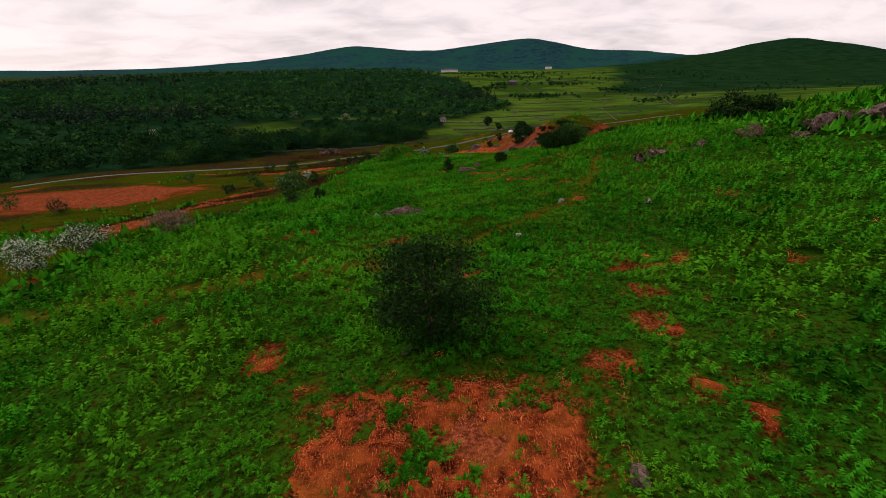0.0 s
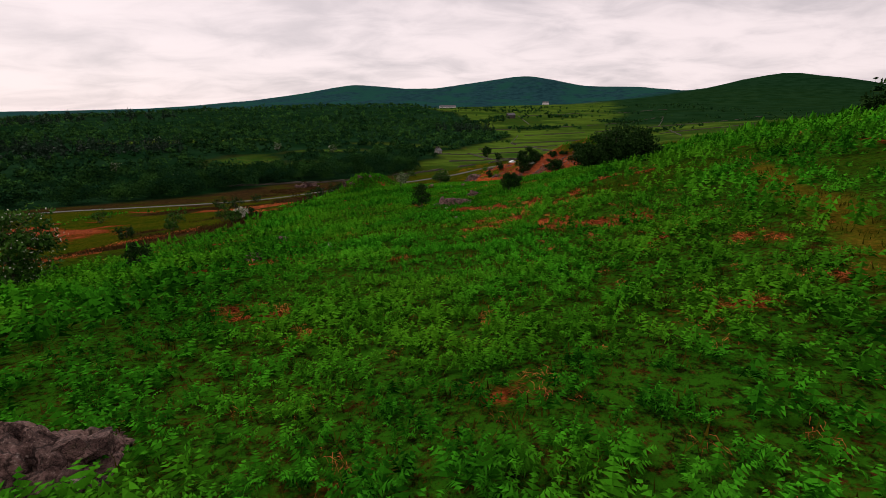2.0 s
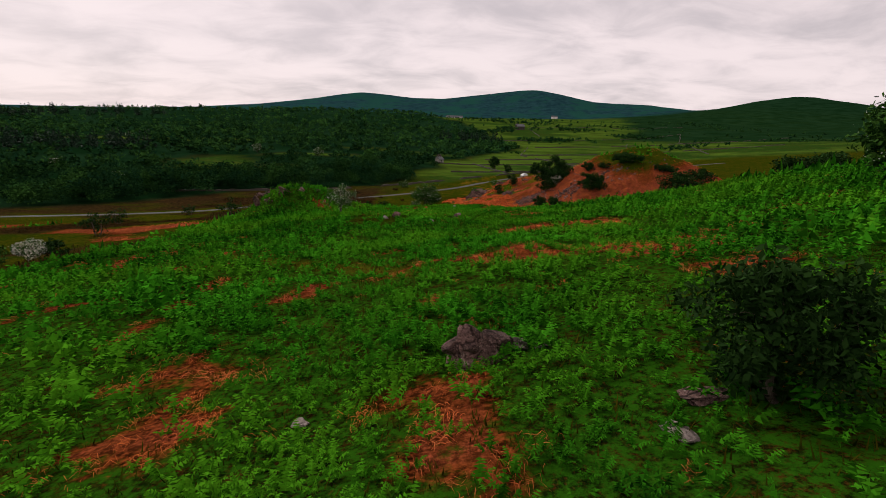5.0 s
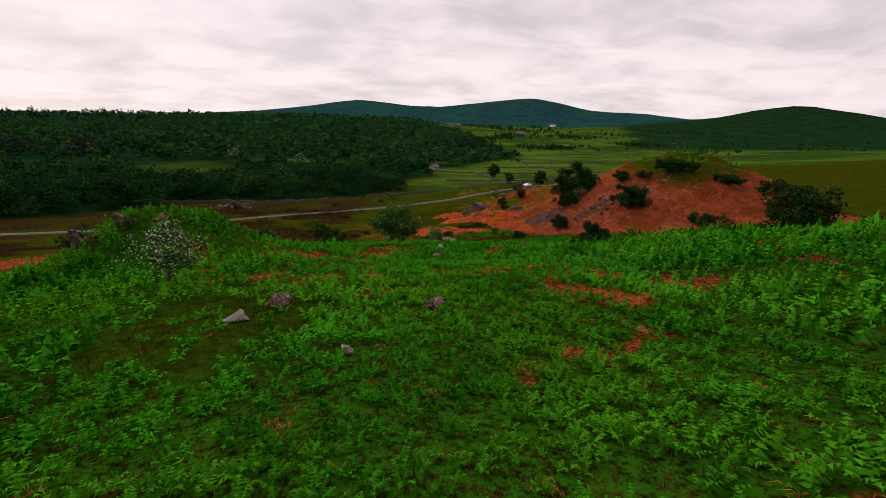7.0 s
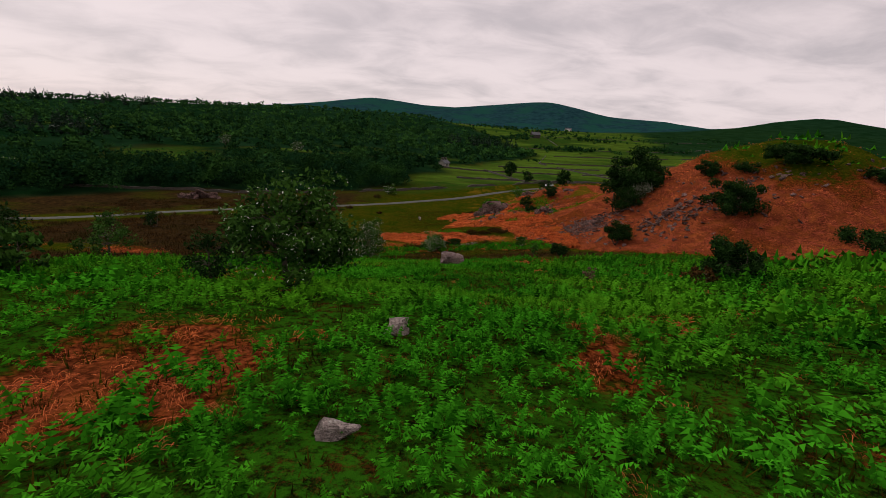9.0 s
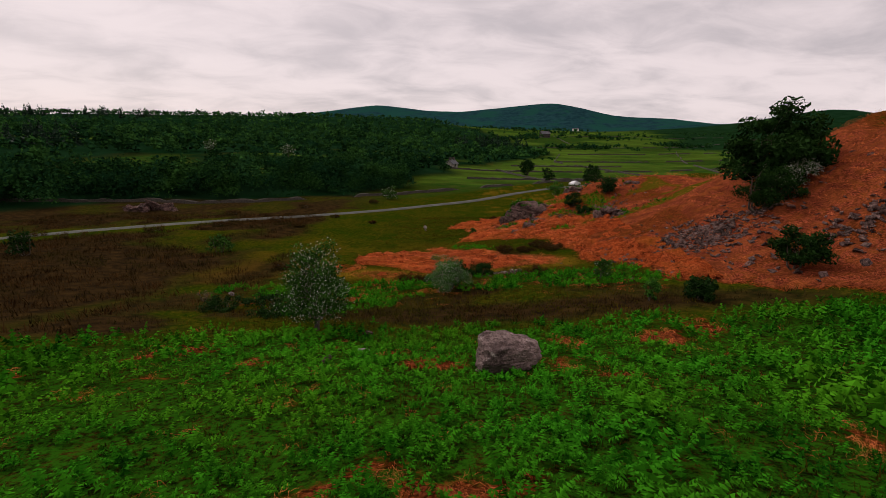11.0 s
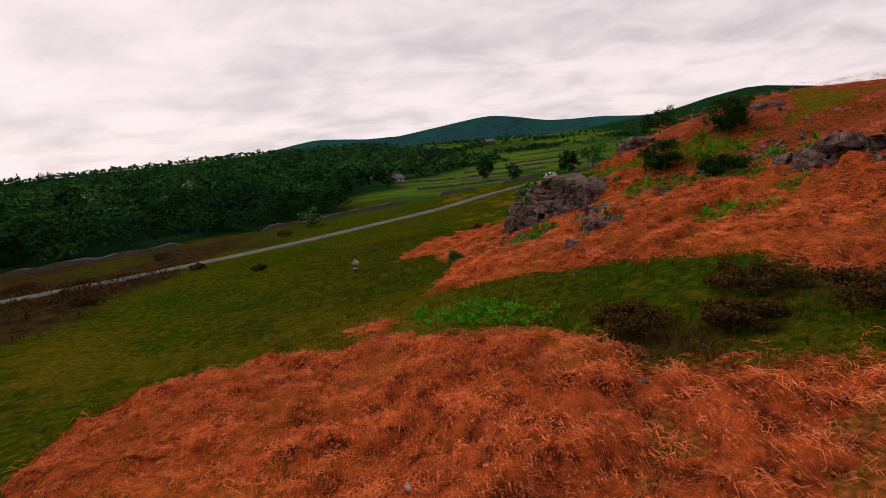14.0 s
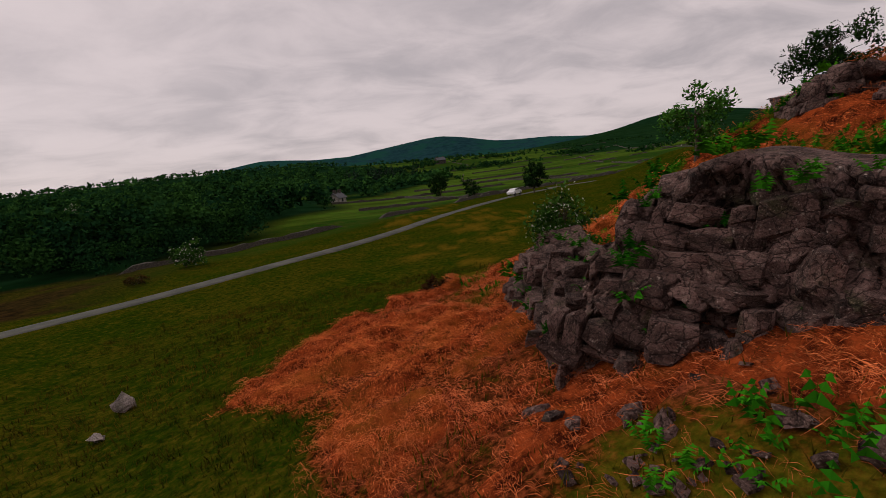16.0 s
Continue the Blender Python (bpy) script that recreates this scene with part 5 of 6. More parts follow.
tree(26.6, 198.4, 2.0, 3.4, "dark thorn on the summit rocks", DARK_LEAF, 8000, 0.045, 0.08, 0, "thorn_bush", clumps=60, bare=True)
gorse(21.6, 189.5, 1.8, 2.2, "dark juniper on the knoll's flank", None, 9000, "juniper", 0.045)
gorse(25.5, 190.0, 2.0, 2.6, "dark gorse on the knoll's crest", None, 9000, "gorse_bush", 0.05)
tree(20.4, 183.1, 0.7, 2.4, "bleached dead branches fallen among rusty bracken", DEAD_TWIG, 200, 0.03, 0.05, 0, "dead_branch", "branch", 4, clumps=16, bare=True)
tree(-7.3, 160.4, 0.7, 1.3, "bleached dead branches of a fallen thorn", DEAD_TWIG, 260, 0.03, 0.1, 0, "dead_branch", "branch", 3, clumps=14, bare=True)
for x, y, h, w in ((12.4, 173.9, 0.5, 2.0), (14.0, 173.2, 0.5, 1.8), (16.0, 172.0, 0.55, 2.2), (15.4, 174.6, 0.4, 2.2), (-4.8, 174.0, 0.7, 1.9), (-6.5, 172.0, 0.6, 2.2), (13.6, 164.6, 0.5, 1.8), (5.0, 165.2, 0.6, 2.0), (-11.5, 208.5, 0.6, 1.6), (-4.5, 203.5, 0.5, 1.5), (-19, 204, 0.6, 3.0), (-24, 196, 0.6, 3.0), (-30, 192, 0.7, 3.4), (-13, 196, 0.5, 2.0), (-38, 205, 0.8, 3.5), (-30, 213, 0.7, 3.0), (-20, 221, 0.8, 3.0), (-9, 231, 0.8, 2.6), (-36, 186, 0.7, 4.0), (-44, 188, 0.8, 4.0)):
    gorse(x, y, h, w, "low dark-brown heather hummock on the moor", HEATHER, 8000 if x > 10 else 3600, "heather_hummock", 0.028 if x > 10 else 0.04)
for x, y, h, w in ((8.2, 165.3, 0.75, 2.0), (9.7, 165.7, 0.85, 2.0), (6.6, 165.6, 0.5, 1.6)):
    gorse(x, y, h, w, "dense dark-green juniper mat along the ditch", DARK_LEAF, 9000, "juniper", 0.04)
# along the lane and in the near fields
tree(50.0, 284.0, 6.6, 5.2, "dark sycamore beside the lane", DARK_LEAF, 3000, 0.26, 0.12, 0, "roadside_tree")
tree(36.0, 322.0, 7.4, 6.0, "lone dark ash in a walled pasture", DARK_LEAF, 3000, 0.28, 0.14, 0, "field_tree")
tree(-7.0, 238.0, 2.8, 4.0, "thorn bush by the lane with grey twigs", THORN, 1600, 0.14, 0.1, 200)
tree(40.0, 300.0, 5.0, 4.0, "dark hedgerow thorn by the lane", DARK_LEAF, 1800, 0.2, 0.1)
for x, y, h in ((-56.6, 318, 5), (-112, 243, 5), (-199, 390, 6), (-93, 330, 5), (-70, 262, 5), (-30, 268, 5), (-150, 262, 5)):
    tree(x, y, h, h * 1.1, "hawthorn white with blossom at the wood's edge", THORN, 1500, 0.22, 0.1, 420, group="blossoming hawthorns of the wood")


# ------------------------------------------------------------ farms and a car
def house(x, y, turn, length, depth, tall, label, windows=3, name="farmhouse"):
    base = thing(name, x, y, label, "house", "", 0.5, turn)
    bm = bmesh.new()
    box(bm, -length / 2, length / 2, -depth / 2, depth / 2, 0, tall)
    for s in (-1, 1):
        a = [bm.verts.new(p) for p in ((s * length / 2, -depth / 2, tall), (s * length / 2, depth / 2, tall), (s * length / 2, 0, tall + depth * 0.38))]
        bm.faces.new(a)
    part("wall", from_bm("wall", bm), WALL_STONE if "stone farm" in label else BARN_STONE if name == "field_barn" else WHITEWASH, base)
    bm = bmesh.new()
    e, h = 0.4, tall + depth * 0.38
    for s in (-1, 1):
        v = [bm.verts.new(p) for p in ((-length / 2 - e, s * (depth / 2 + e), tall - 0.25), (length / 2 + e, s * (depth / 2 + e), tall - 0.25), (length / 2 + e, 0, h + 0.15), (-length / 2 - e, 0, h + 0.15),
                                       (-length / 2 - e, s * (depth / 2 + e), tall - 0.05), (length / 2 + e, s * (depth / 2 + e), tall - 0.05), (length / 2 + e, 0, h + 0.35), (-length / 2 - e, 0, h + 0.35))]
        for q in ((0, 1, 2, 3), (4, 7, 6, 5), (0, 4, 5, 1), (1, 5, 6, 2), (3, 2, 6, 7), (0, 3, 7, 4)):
            bm.faces.new([v[k] for k in q])
    roof = part("roof", from_bm("roof", bm), SLATE, base)
    for s in (-1, 1):
        bm = bmesh.new()
        box(bm, s * (length / 2 - 0.9) - 0.5, s * (length / 2 - 0.9) + 0.5, -0.45, 0.45, h - 0.4, h + 1.3)
        part("chimney", from_bm("chimney", bm), WALL_STONE, roof)
    for k in range(windows):
        wx = -length / 2 + length * (k + 0.5) / windows
        for wz in ((0.9, 2.0), (3.3, 4.3)):
            if wz[1] > tall - 0.2:
                continue
            bm = bmesh.new()
            box(bm, wx - 0.5, wx + 0.5, -depth / 2 - 0.06, -depth / 2 + 0.1, wz[0], wz[1])
            part("window", from_bm("window", bm), GLASS, base)
    return base


house(112.5, 718, 20, 11, 7, 4.6, "dark stone farmhouse with slate roof among pastures", 3)
house(6, 349, 60, 4.6, 3.6, 2.2, "small grey-white stone barn at the wood's edge", 1, "field_barn")
house(60, 1900, 8, 60, 14, 9, "long white farm steading below the far fell", 6, "far_farm")
house(420, 1850, -10, 22, 10, 8, "white house high on the far pastures", 3, "far_house")


def car(x, y, turn):
    base = thing("car", x, y, "small white car parked on the lane", "car", "", -0.17, turn)
    bm = bmesh.new()
    side = [(-1.9, 0.35), (-1.95, 0.75), (-1.75, 0.95), (-1.15, 1.0), (-0.75, 1.42), (0.9, 1.45), (1.55, 1.0), (1.9, 0.85), (1.95, 0.4)]
    rings = [[bm.verts.new((px, s * (0.82 if pz < 1.1 else 0.66), pz)) for px, pz in side] for s in (-1, 1)]
    for k in range(len(side)):
        bm.faces.new((rings[0][k], rings[0][(k + 1) % len(side)], rings[1][(k + 1) % len(side)], rings[1][k]))
    bm.faces.new(rings[0][::-1])
    bm.faces.new(rings[1])
    part("body", from_bm("body", bm), CAR_PAINT, base)
    for s in (-1, 1):
        bm = bmesh.new()
        v = [bm.verts.new((px, s * py, pz)) for px, py, pz in ((-1.0, 0.80, 1.02), (1.4, 0.80, 1.02), (0.85, 0.69, 1.40), (-0.7, 0.69, 1.38))]
        bm.faces.new(v)
        part("window", from_bm("window", bm), GLASS, base)
        for wx in (-1.2, 1.2):
            bm = bmesh.new()
            bmesh.ops.create_cone(bm, cap_ends=True, segments=16, radius1=0.31, radius2=0.31, depth=0.2, matrix=pose(wx, s * 0.76, 0.31, 90))
            part("wheel", from_bm("wheel", bm), RUBBER, base)


car(45.0, float(road_mid(45.0)), 42)


# ------------------------------------------------------------ things that grow in their thousands
RNG = np.random.default_rng(7)


def scatter(templates, x, y, size, rng, lift=0.0, tint=None, flat=1.0):
    """Copies of the templates (all triangles) set on the ground: vertices and a tint for each."""
    z = height(x, y) + lift
    pick = rng.integers(0, len(templates), len(x))
    turn = rng.random(len(x)) * 2 * math.pi
    tint = rng.random(len(x)) if tint is None else tint
    co, shade = [], []
    for k, tpl in enumerate(templates):
        s = np.nonzero(pick == k)[0]
        if not len(s):
            continue
        v = spin(tpl, turn[s]) * (size[s][:, None, None] * np.array([1, 1, flat]))
        v = v + np.stack([x[s], y[s], z[s]], -1)[:, None, :]
        co.append(v.reshape(-1, 3))
        shade.append(np.repeat(tint[s], len(tpl)))
    return np.concatenate(co), np.concatenate(shade)


def stuff(name, batches, material, label, category):
    co = np.concatenate([b[0] for b in batches])
    me = raw_mesh(name, co, np.arange(len(co), dtype=np.int32).reshape(-1, 3), False)
    paint(me, "tint", np.concatenate([b[1] for b in batches]))
    me.materials.append(material)
    return tagged(new(name, me), label, category, kind="stuff")


def flight_x(y):
    return np.interp(y, [0, 30, 65, 95, 113, 137, 160, 185], [0, 3.1, 6, 7.8, 8.6, 7.3, 7.5, 10.9])


def sow(n, x0, x1, y0, y1):
    return x0 + (x1 - x0) * RNG.random(n), y0 + (y1 - y0) * RNG.random(n)


def bracken():
    tplN = [clump(6, 5, RNG, 0.11) for _ in range(14)]
    tplA = [clump(5, 4, RNG, 0.13) for _ in range(14)]
    tplB = [clump(3, 3, RNG, 0.17) for _ in range(12)]
    tplC = [clump(3, 1, RNG, 0.42, 1.6) for _ in range(10)]
    out = []
    root = np.array([tuple(p) for p in LEDGES])
    v = np.concatenate([spin(tplN[k % 12], np.array([k * 1.7]))[0] * (0.35 + 0.45 * RNG.random()) + root[k] - (0, 0, 0.04) for k in range(len(root))])
    out.append((v, np.repeat(0.45 * RNG.random(len(root)), len(tplN[0]))))
    for tpl, n, box_, near, far, size in ((tplN, 42000, (-3, 14, 4, 204), 0, 2.8, 0.52), (tplA, 48000, (-8, 20, 3, 204), 2.8, 8.0, 0.62), (tplB, 74000, (-24, 36, 3, 212), 8.0, 25, 0.96), (tplC, 50000, (-70, 80, -4, 225), 25, 200, 1.75), (tplB, 34000, (-8, 28, 152, 204), 2.8, 25, 0.60)):
        x, y = sow(n, *box_)
        d, g, h, t = zones(x, y)
        off = np.abs(x - flight_x(y))
        thick = np.clip(g * 1.3 - 0.55 * d + 0.06 * (g > 0.05) + 0.5 * (y < 150) * (g > 0.1) * smooth(0.54, 0.64, fbm(x, y, 1.4, 64, 2)), 0, 1)
        gaps = smooth(0.20, 0.36, fbm(x, y, 0.75, 61, 2))
        keep = (off >= near) & (off < far) & (RNG.random(n) < thick * gaps) & ((tpl is tplN) | (tpl is tplC) | (y < 152) | (box_[2] == 152))
        x, y = x[keep], y[keep]
        s = size * (0.45 + 0.95 * fbm(x, y, 3.5, 62, 3)) * (0.65 + 0.6 * RNG.random(len(x)))
        tint = np.clip(fbm(x, y, 5, 63, 3) * 1.3 - 0.2 + (RNG.random(len(x)) - 0.5) * 0.6, 0, 1)
        out.append(scatter(tpl, x, y, s, RNG, -0.03, tint))
    stuff("bracken", out, BRACKEN, "fresh green bracken fronds thick over the fellside", "bracken")


def strand(rng, n, long_=1.0):
    """A swathe of n dead stalks, combed mostly one way: thin bent ribbons lying over one another."""
    tris = []
    for _ in range(n):
        a, L, w = 0.55 * rng.normal() + (3.14 if rng.random() < 0.5 else 0), long_ * (0.16 + 0.34 * rng.random()), 0.0025 + 0.003 * rng.random()
        c, s = math.cos(a), math.sin(a)
        ox, oy = rng.normal(size=2) * (0.24, 0.16)
        z0, z1, z2 = 0.09 * rng.random(), 0.03 + 0.13 * rng.random(), 0.05 * rng.random() - 0.02
        bend = (rng.random() - 0.5) * 1.1
        pts = [(-0.5 * L, 0, z0), (0, bend * L * 0.4, z1), (0.5 * L, 0, z2)]
        p = [(ox + u * c - v * s, oy + u * s + v * c, z) for u, v, z in pts]
        nx, ny = -s * w, c * w
        for q in (0, 1):
            A, B = p[q], p[q + 1]
            if q == 0:
                tris += [A, (B[0] - nx, B[1] - ny, B[2]), (B[0] + nx, B[1] + ny, B[2] + 0.006)]
            else:
                tris += [(A[0] - nx, A[1] - ny, A[2]), B, (A[0] + nx, A[1] + ny, A[2] + 0.006)]
    return np.array(tris)


def heaped(x, y, d):
    """How high the collapsed stalks lie: hummocks and the hollows between them."""
    wx, wy = x + 0.5 * fbm(x, y, 1.6, 75, 2), y + 0.5 * fbm(x, y, 1.6, 76, 2)
    lump = fbm(0.8 * wx, 1.1 * wy, 0.70, 72, 2)
    return np.where((y > 159) | (y < 14), 1.0, 0.12) * (1 - 0.75 * bump(x, y, 14.2, 189.2, 2.6, 2.6)) * smooth(0.50, 1.00, d) * (0.32 * smooth(0.30, 0.74, lump) + 0.10 * fbm(wx, wy, 0.32, 74, 2))


def litter_mat(x0, x1, y0, y1, step):
    """The matted underside of the dead bracken, heaped up in hummocks."""
    X, Y = np.meshgrid(np.arange(x0, x1, step), np.arange(y0, y1, step))
    jx, jy = X + (RNG.random(X.shape) - 0.5) * 0.5 * step, Y + (RNG.random(X.shape) - 0.5) * 0.5 * step
    d = zones(jx.ravel(), jy.ravel())[0]
    d = d + 0.9 * (fbm(jx.ravel(), jy.ravel(), 1.1, 77, 3) - 0.55)
    z = height(jx.ravel(), jy.ravel()) - 0.10 + 0.11 * smooth(0.45, 0.75, d) + heaped(jx.ravel(), jy.ravel(), d)
    ny, nx = X.shape
    a = (np.arange(ny - 1)[:, None] * nx + np.arange(nx - 1)[None, :]).ravel()
    q = np.stack([a, a + 1, a + nx + 1, a + nx], -1)
    q = q[(d[q] > 0.45).any(1)]
    used, q = np.unique(q, return_inverse=True)
    me = raw_mesh("matted_litter", np.stack([jx.ravel(), jy.ravel(), z], -1)[used], q.reshape(-1, 4), False)
    me.materials.append(LITTER)
    tagged(new("matted_litter", me), "hummocky mat of rotting rust-red bracken litter", "dead bracken", kind="stuff")


def dead_bracken():
    near_t = [strand(RNG, 12, 1.15) for _ in range(14)]
    fell_t = [strand(RNG, 22, 0.85) for _ in range(14)]
    far_t = [strand(RNG, 7, 1.0) for _ in range(10)]
    out = []
    for tpl, n, box, near, far, size in ((fell_t, 32000, (-4, 24, 4, 160), 0, 9, 0.52), (near_t, 44000, (-6, 22, 160, 207), 0, 10, 0.56), (far_t, 38000, (-40, 62, 8, 215), 9, 60, 1.05)):
        x, y = sow(n, *box)
        d, g, h, t = zones(x, y)
        off = np.abs(x - flight_x(y))
        keep = (off >= near) & (off < far) & (RNG.random(n) < np.clip(d * 1.2 + 0.05 * g, 0, 1) * np.where((d < 0.65) | (y < 159), 0.9, smooth(0.22, 0.46, fbm(x, y, 0.8 * size, 73, 2))))
        x, y = x[keep], y[keep]
        tint = np.clip(fbm(x, y, 1.1 * size, 71, 3) * 3.0 - 0.88 + (RNG.random(len(x)) - 0.5) * 0.7, 0, 1) * np.where(d[keep] < 0.6, 0.6, 1.0)
        out.append(scatter(tpl, x, y, size * (0.7 + 0.6 * RNG.random(len(x))), RNG, heaped(x, y, d[keep] + 0.9 * (fbm(x, y, 1.1, 77, 3) - 0.55)), tint, 1.25))
    stuff("dead_bracken", out, DEAD, "rust-orange mats of last year's collapsed bracken stalks", "dead bracken")
    litter_mat(-7, 23, 159, 206, 0.15)
    litter_mat(-6, 9, 4, 14, 0.13)


def tuft(rng, blades, tall, wide):
    tris = []
    for _ in range(blades):
        a, L = rng.random() * 6.283, tall * (0.5 + 0.7 * rng.random())
        lean, w = 0.25 + 0.5 * rng.random(), 0.008 + 0.006 * rng.random()
        ox, oy = (rng.random(2) - 0.5) * wide
        c, s = math.cos(a), math.sin(a)
        tris += [(ox - s * w, oy + c * w, 0), (ox + s * w, oy - c * w, 0), (ox + c * L * lean, oy + s * L * lean, L)]
    return np.array(tris)


def grass():
    tpl = [tuft(RNG, 10, 0.15, 0.36) for _ in range(10)]
    x, y = sow(68000, -10, 26, 8, 212)
    d, g, h, t = zones(x, y)
    keep = (np.abs(x - flight_x(y)) < 14) & (RNG.random(len(x)) < np.clip(0.85 - 0.5 * g - 0.4 * d, 0.32, 1) * (np.abs(x - flight_x(y)) < 6 + 8 * RNG.random(len(x))))
    x, y = x[keep], y[keep]
    tint = np.clip(fbm(x, y, 5, 81, 3) * 1.6 - 0.3 + (RNG.random(len(x)) - 0.5) * 0.3, 0, 1)
    tint = tint * np.where(y < 146, 0.22, 1.0)
    stuff("grass", [scatter(tpl, x, y, 0.7 + 0.7 * RNG.random(len(x)), RNG, -0.02, tint)], STRAW, "short tussocky olive and straw-coloured moor grass", "grass")


def heather():
    tpl = [tuft(RNG, 30, 0.17, 0.6) * np.array([1.2, 1.2, 1]) for _ in range(8)]
    x, y = sow(40000, -60, 32, 60, 215)
    d, g, h, t = zones(x, y)
    keep = RNG.random(len(x)) < np.clip(h - 0.2, 0, 1) * np.where(np.abs(x - flight_x(y)) < 16, 1.0, 0.30)
    x, y = x[keep], y[keep]
    far = np.abs(x - flight_x(y)) > 16
    stuff("heather", [scatter(tpl, x, y, (0.7 + 0.7 * RNG.random(len(x))) * np.where(far, 1.9, 1.0), RNG, -0.02)], HEATHER, "low dark brown heather in the hollows of the moor", "heather")


def scree():
    tpl = [slab(RNG) for _ in range(10)]
    out = []
    for cx, cy, rx, ry, n, size in ((25.5, 166.0, 4.8, 3.0, 1100, 0.17), (21.5, 170.0, 2.4, 1.8, 90, 0.12), (11.6, 165.4, 1.6, 0.7, 110, 0.08), (20.3, 182.4, 2.4, 1.4, 70, 0.12), (19.5, 185.5, 3.5, 2.5, 130, 0.13), (23.5, 186.0, 4.0, 3.0, 150, 0.15), (17.6, 187.6, 2.0, 1.5, 60, 0.13), (31, 160, 5, 3, 200, 0.24), (36, 158, 8, 4, 220, 0.26), (9.0, 26.0, 2.5, 2.0, 40, 0.06), (13.3, 188.6, 1.6, 0.9, 34, 0.10), (12.0, 185.0, 3.0, 4.0, 24, 0.06)):
        a, r = RNG.random(n) * 6.283, 0.75 * np.abs(RNG.normal(size=n))
        x, y = cx + rx * r * np.cos(a), cy + ry * r * np.sin(a)
        out.append(scatter(tpl, x, y, size * (0.4 + 1.1 * RNG.random(n)), RNG, 0.04))
    stuff("scree", out, ROCK, "grey-purple broken slate stones spilling down the knoll", "scree")


def crown_template(rng, quads, lumps=5, cone=False, size=0.09):
    """A far tree's crown about 1 high and 1 wide: clumps of foliage with gaps between."""
    tris = []
    centres = []
    for _ in range(lumps):
        a, r = rng.random() * 6.283, 0.26 * math.sqrt(rng.random())
        centres.append((r * math.cos(a), r * math.sin(a), 0.26 + 0.42 * rng.random(), 0.17 + 0.12 * rng.random()))
    for k in range(quads):
        if cone:
            h = rng.random() ** 1.4
            a, r = rng.random() * 6.283, 0.24 * (1 - h) + 0.01
            p = np.array([r * math.cos(a), r * math.sin(a), 0.06 + 0.95 * h])
            leaf = 0.10 * (1.1 - 0.7 * h)
        else:
            cx, cy, cz, cr = centres[k % lumps]
            d = rng.normal(size=3)
            d /= np.linalg.norm(d)
            d[2] = abs(d[2]) * 0.9 - 0.25 * rng.random()
            p = np.array([cx, cy, cz]) + d * cr * (0.8 + 0.3 * rng.random())
            leaf = size * (0.7 + 0.6 * rng.random())
        u, v = rng.normal(size=3), rng.normal(size=3)
        u *= leaf / np.linalg.norm(u)
        v *= leaf / np.linalg.norm(v)
        tris += [p - u, p + v, p + u, p - u, p + u, p - v]
    if not cone and quads < 100:  # a dark heart, so that thin crowns do not show daylight all through
        for cx, cy, cz, cr in centres:
            ring = [np.array([cx + 0.48 * cr * math.cos(a), cy + 0.48 * cr * math.sin(a), cz]) for a in np.arange(0, 6.28, 1.2566)]
            up, down = np.array([cx, cy, cz + 0.55 * cr]), np.array([cx, cy, cz - 0.5 * cr])
            for q in range(5):
                tris += [ring[q], ring[(q + 1) % 5], up, ring[(q + 1) % 5], ring[q], down]
    return np.array(tris)


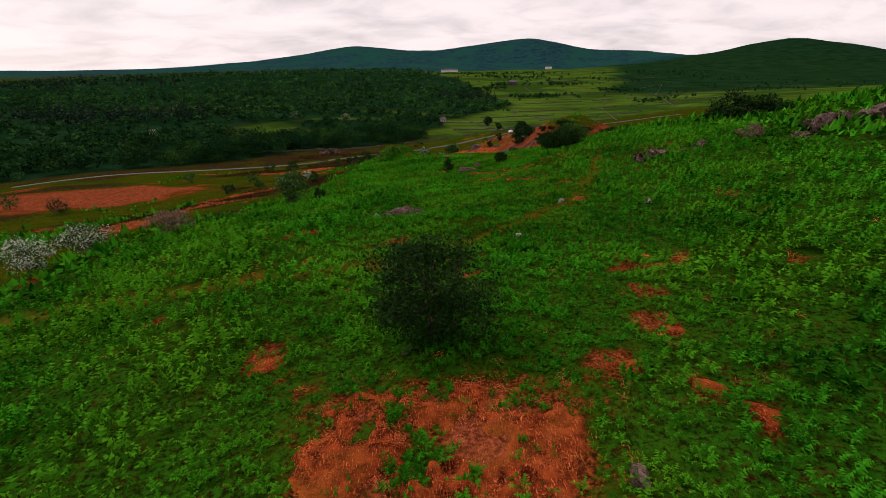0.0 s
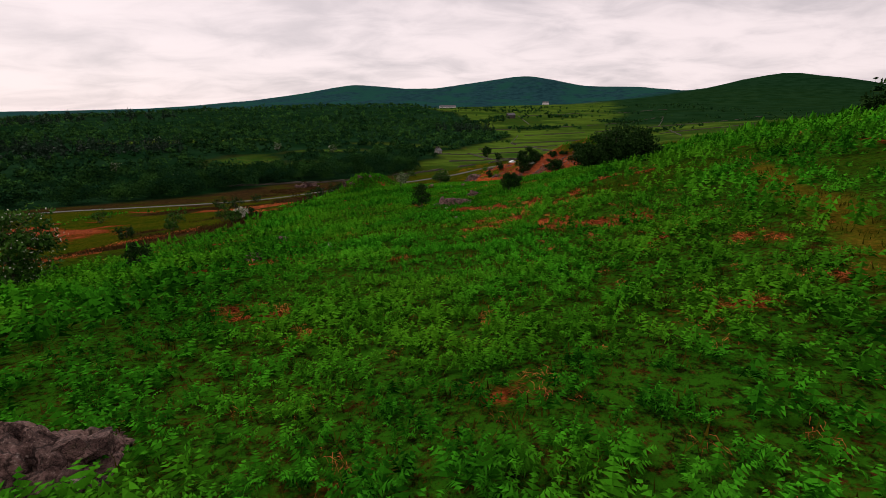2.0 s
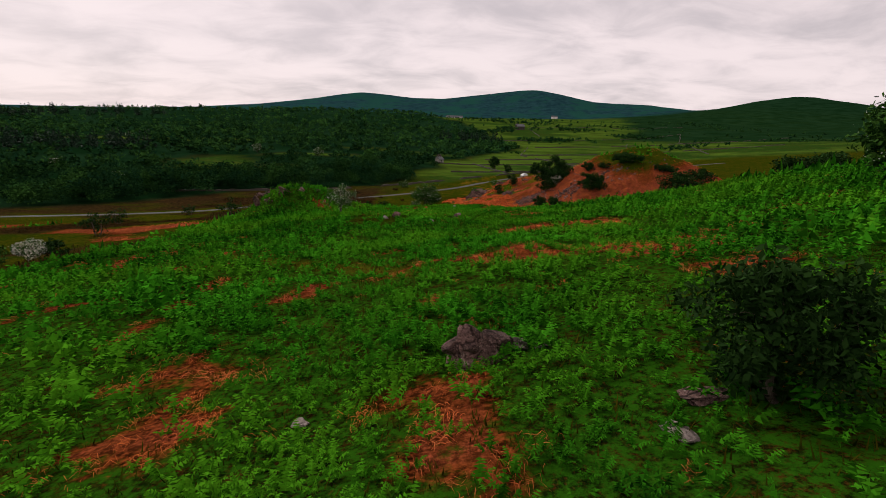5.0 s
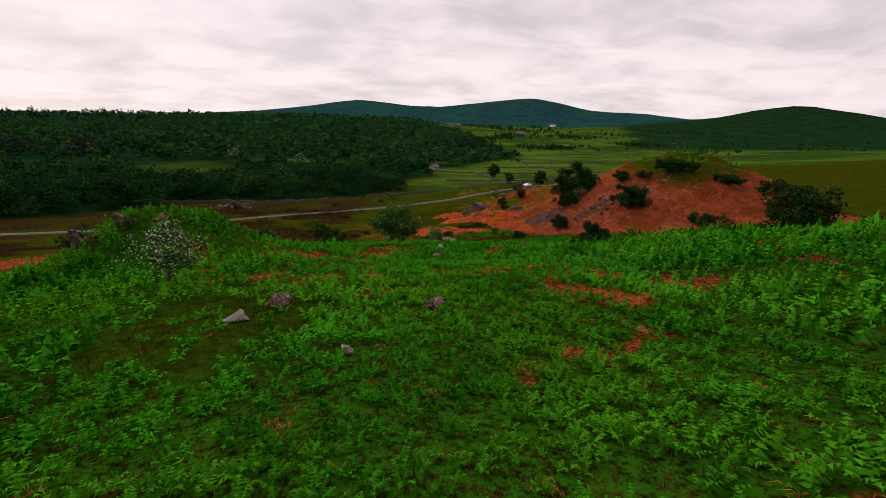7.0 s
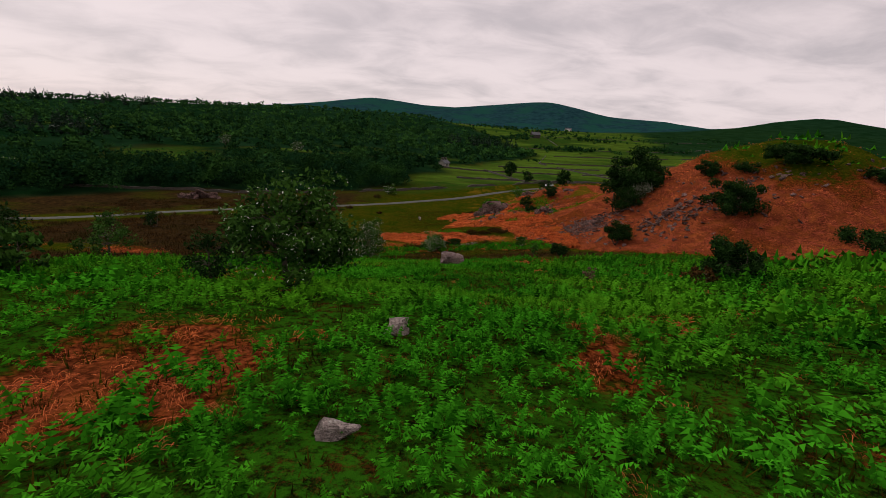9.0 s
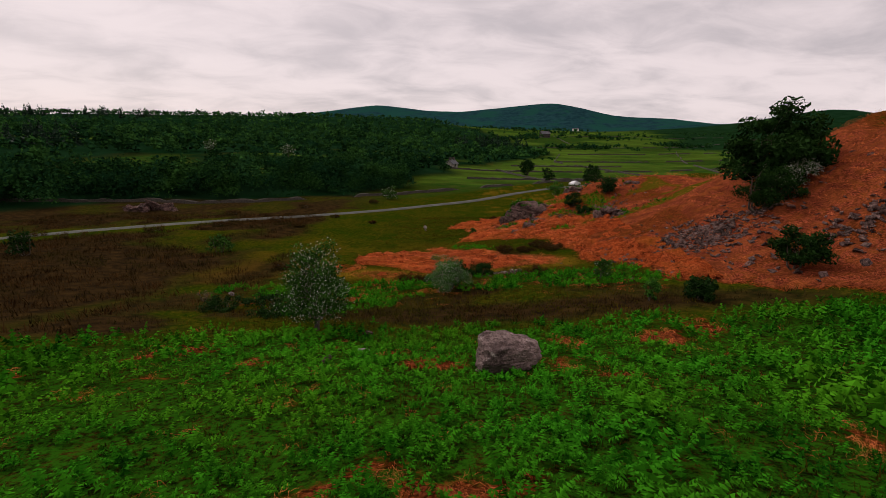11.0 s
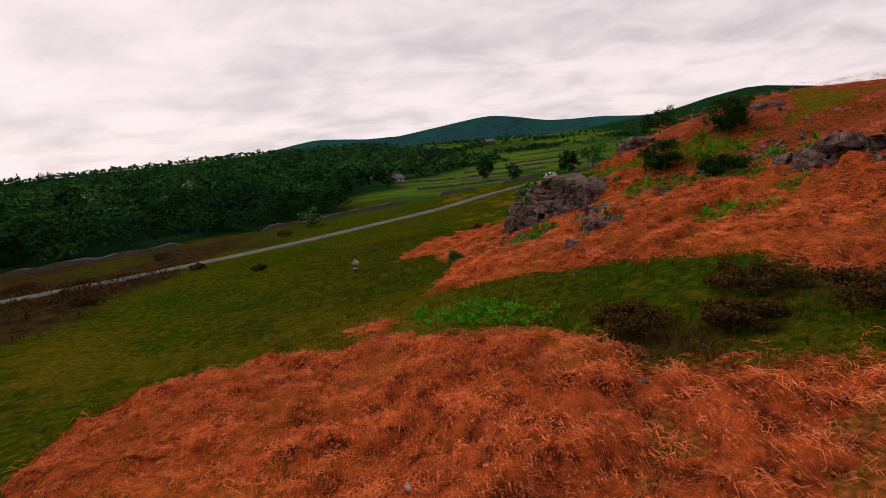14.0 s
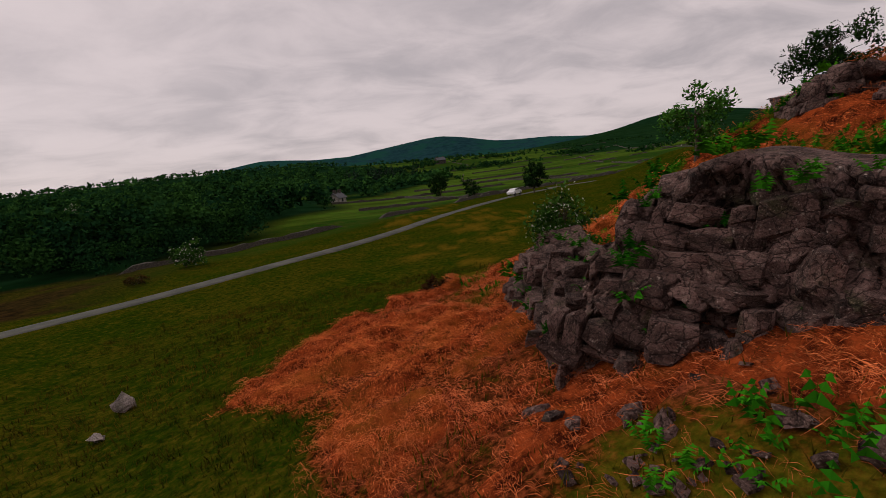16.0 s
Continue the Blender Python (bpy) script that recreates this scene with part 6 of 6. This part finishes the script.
def woodland():
    front_t = [crown_template(RNG, 420, 11, size=0.030) for _ in range(8)]
    near_t = [crown_template(RNG, 120, 7, size=0.056) for _ in range(10)]
    mid_t = [crown_template(RNG, 18, 3, size=0.10) for _ in range(8)]
    far_t = [crown_template(RNG, 7, 2, size=0.15) for _ in range(6)]
    cone_t = [crown_template(RNG, 60, cone=True) for _ in range(5)]
    leaf, pine = [], []
    for tpl, n, box, near, far in ((front_t, 1000, (-130, 20, 170, 300), 0, 105), (near_t, 1150, (-280, 60, 150, 330), 105, 500), (mid_t, 4300, (-520, 120, 150, 640), 215, 560), (far_t, 6000, (-1100, 200, 300, 1000), 560, 1200)):
        x, y = sow(n, *box)
        d = np.hypot(x, y - 100) if near > 150 else np.where(np.hypot(x, y - 100) < 215, np.hypot(x + 15, y - 185), 999)
        w, f, m = lands(x, y)
        keep = (d >= near) & (d < far) & (RNG.random(n) < w) & (w > 0.3)
        x, y = x[keep], y[keep]
        plantation = between(x, y, -225, 330, 75, 30, 10) + between(x, y, 60, 560, 60, 22, 10) + between(x, y, -420, 620, 120, 30, 20) > 0.5
        tall = (3.2 + 4.0 * RNG.random(len(x)) ** 1.5 + 4.0 * fbm(x, y, 45, 91)) * (1.2 if tpl is front_t or tpl is near_t else 1.0)
        # crowns turn paler farther off: haze mixed into their tint, besides random tone
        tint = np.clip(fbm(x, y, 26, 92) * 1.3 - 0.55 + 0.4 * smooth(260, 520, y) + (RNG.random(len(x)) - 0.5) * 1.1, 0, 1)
        s = ~plantation
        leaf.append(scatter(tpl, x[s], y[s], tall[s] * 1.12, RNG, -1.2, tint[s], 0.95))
        if plantation.any():
            pine.append(scatter(cone_t, x[plantation], y[plantation], tall[plantation] * 1.25, RNG, -0.3))
    # hedgerow trees and copses among the pastures
    for cx, cy, rx, ry, n, turn in ((118, 560, 34, 9, 60, 8), (95, 700, 16, 12, 30, 0), (60, 640, 40, 12, 70, 12), (190, 720, 60, 7, 60, 10), (150, 880, 90, 9, 70, 6), (30, 470, 26, 10, 40, 20), (240, 640, 30, 22, 60, 30), (90, 1050, 160, 14, 90, 4), (210, 480, 22, 8, 26, 25)):
        u, v, c = RNG.normal(size=n) * rx * 0.5, RNG.normal(size=n) * ry * 0.5, radians(turn)
        x, y = cx + u * math.cos(c) - v * math.sin(c), cy + u * math.sin(c) + v * math.cos(c)
        leaf.append(scatter(mid_t, x, y, 4.0 + 4.5 * RNG.random(n), RNG, -0.8, RNG.random(n) * 0.45, 0.95))
    x, y = sow(2600, -40, 620, 255, 1250)
    w, f, m = lands(x, y)
    rows = smooth(0.965, 0.985, np.sin(x / 31 + y / 90 + 2 * fbm(x, y, 120, 93))) + smooth(0.965, 0.985, np.sin(y / 38 - x / 160 + 2 * fbm(x, y, 120, 94)))
    copse = smooth(0.66, 0.72, fbm(x, y, 95, 95))
    keep = (RNG.random(len(x)) < np.clip(0.55 * rows + 1.0 * copse, 0, 1) * f) & (y > 330)
    x, y = x[keep], y[keep]
    tall = 3.0 + 4.0 * RNG.random(len(x))
    leaf.append(scatter(mid_t, x, y, tall * 1.2, RNG, -0.8, RNG.random(len(x)) * 0.6, 0.95))
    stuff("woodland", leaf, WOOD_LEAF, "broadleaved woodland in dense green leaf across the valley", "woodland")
    if pine:
        stuff("plantation", pine, CONIFER, "dark conifer plantation among the broadleaved woods", "plantation")


woodland()
bracken()
dead_bracken()
grass()
heather()
scree()
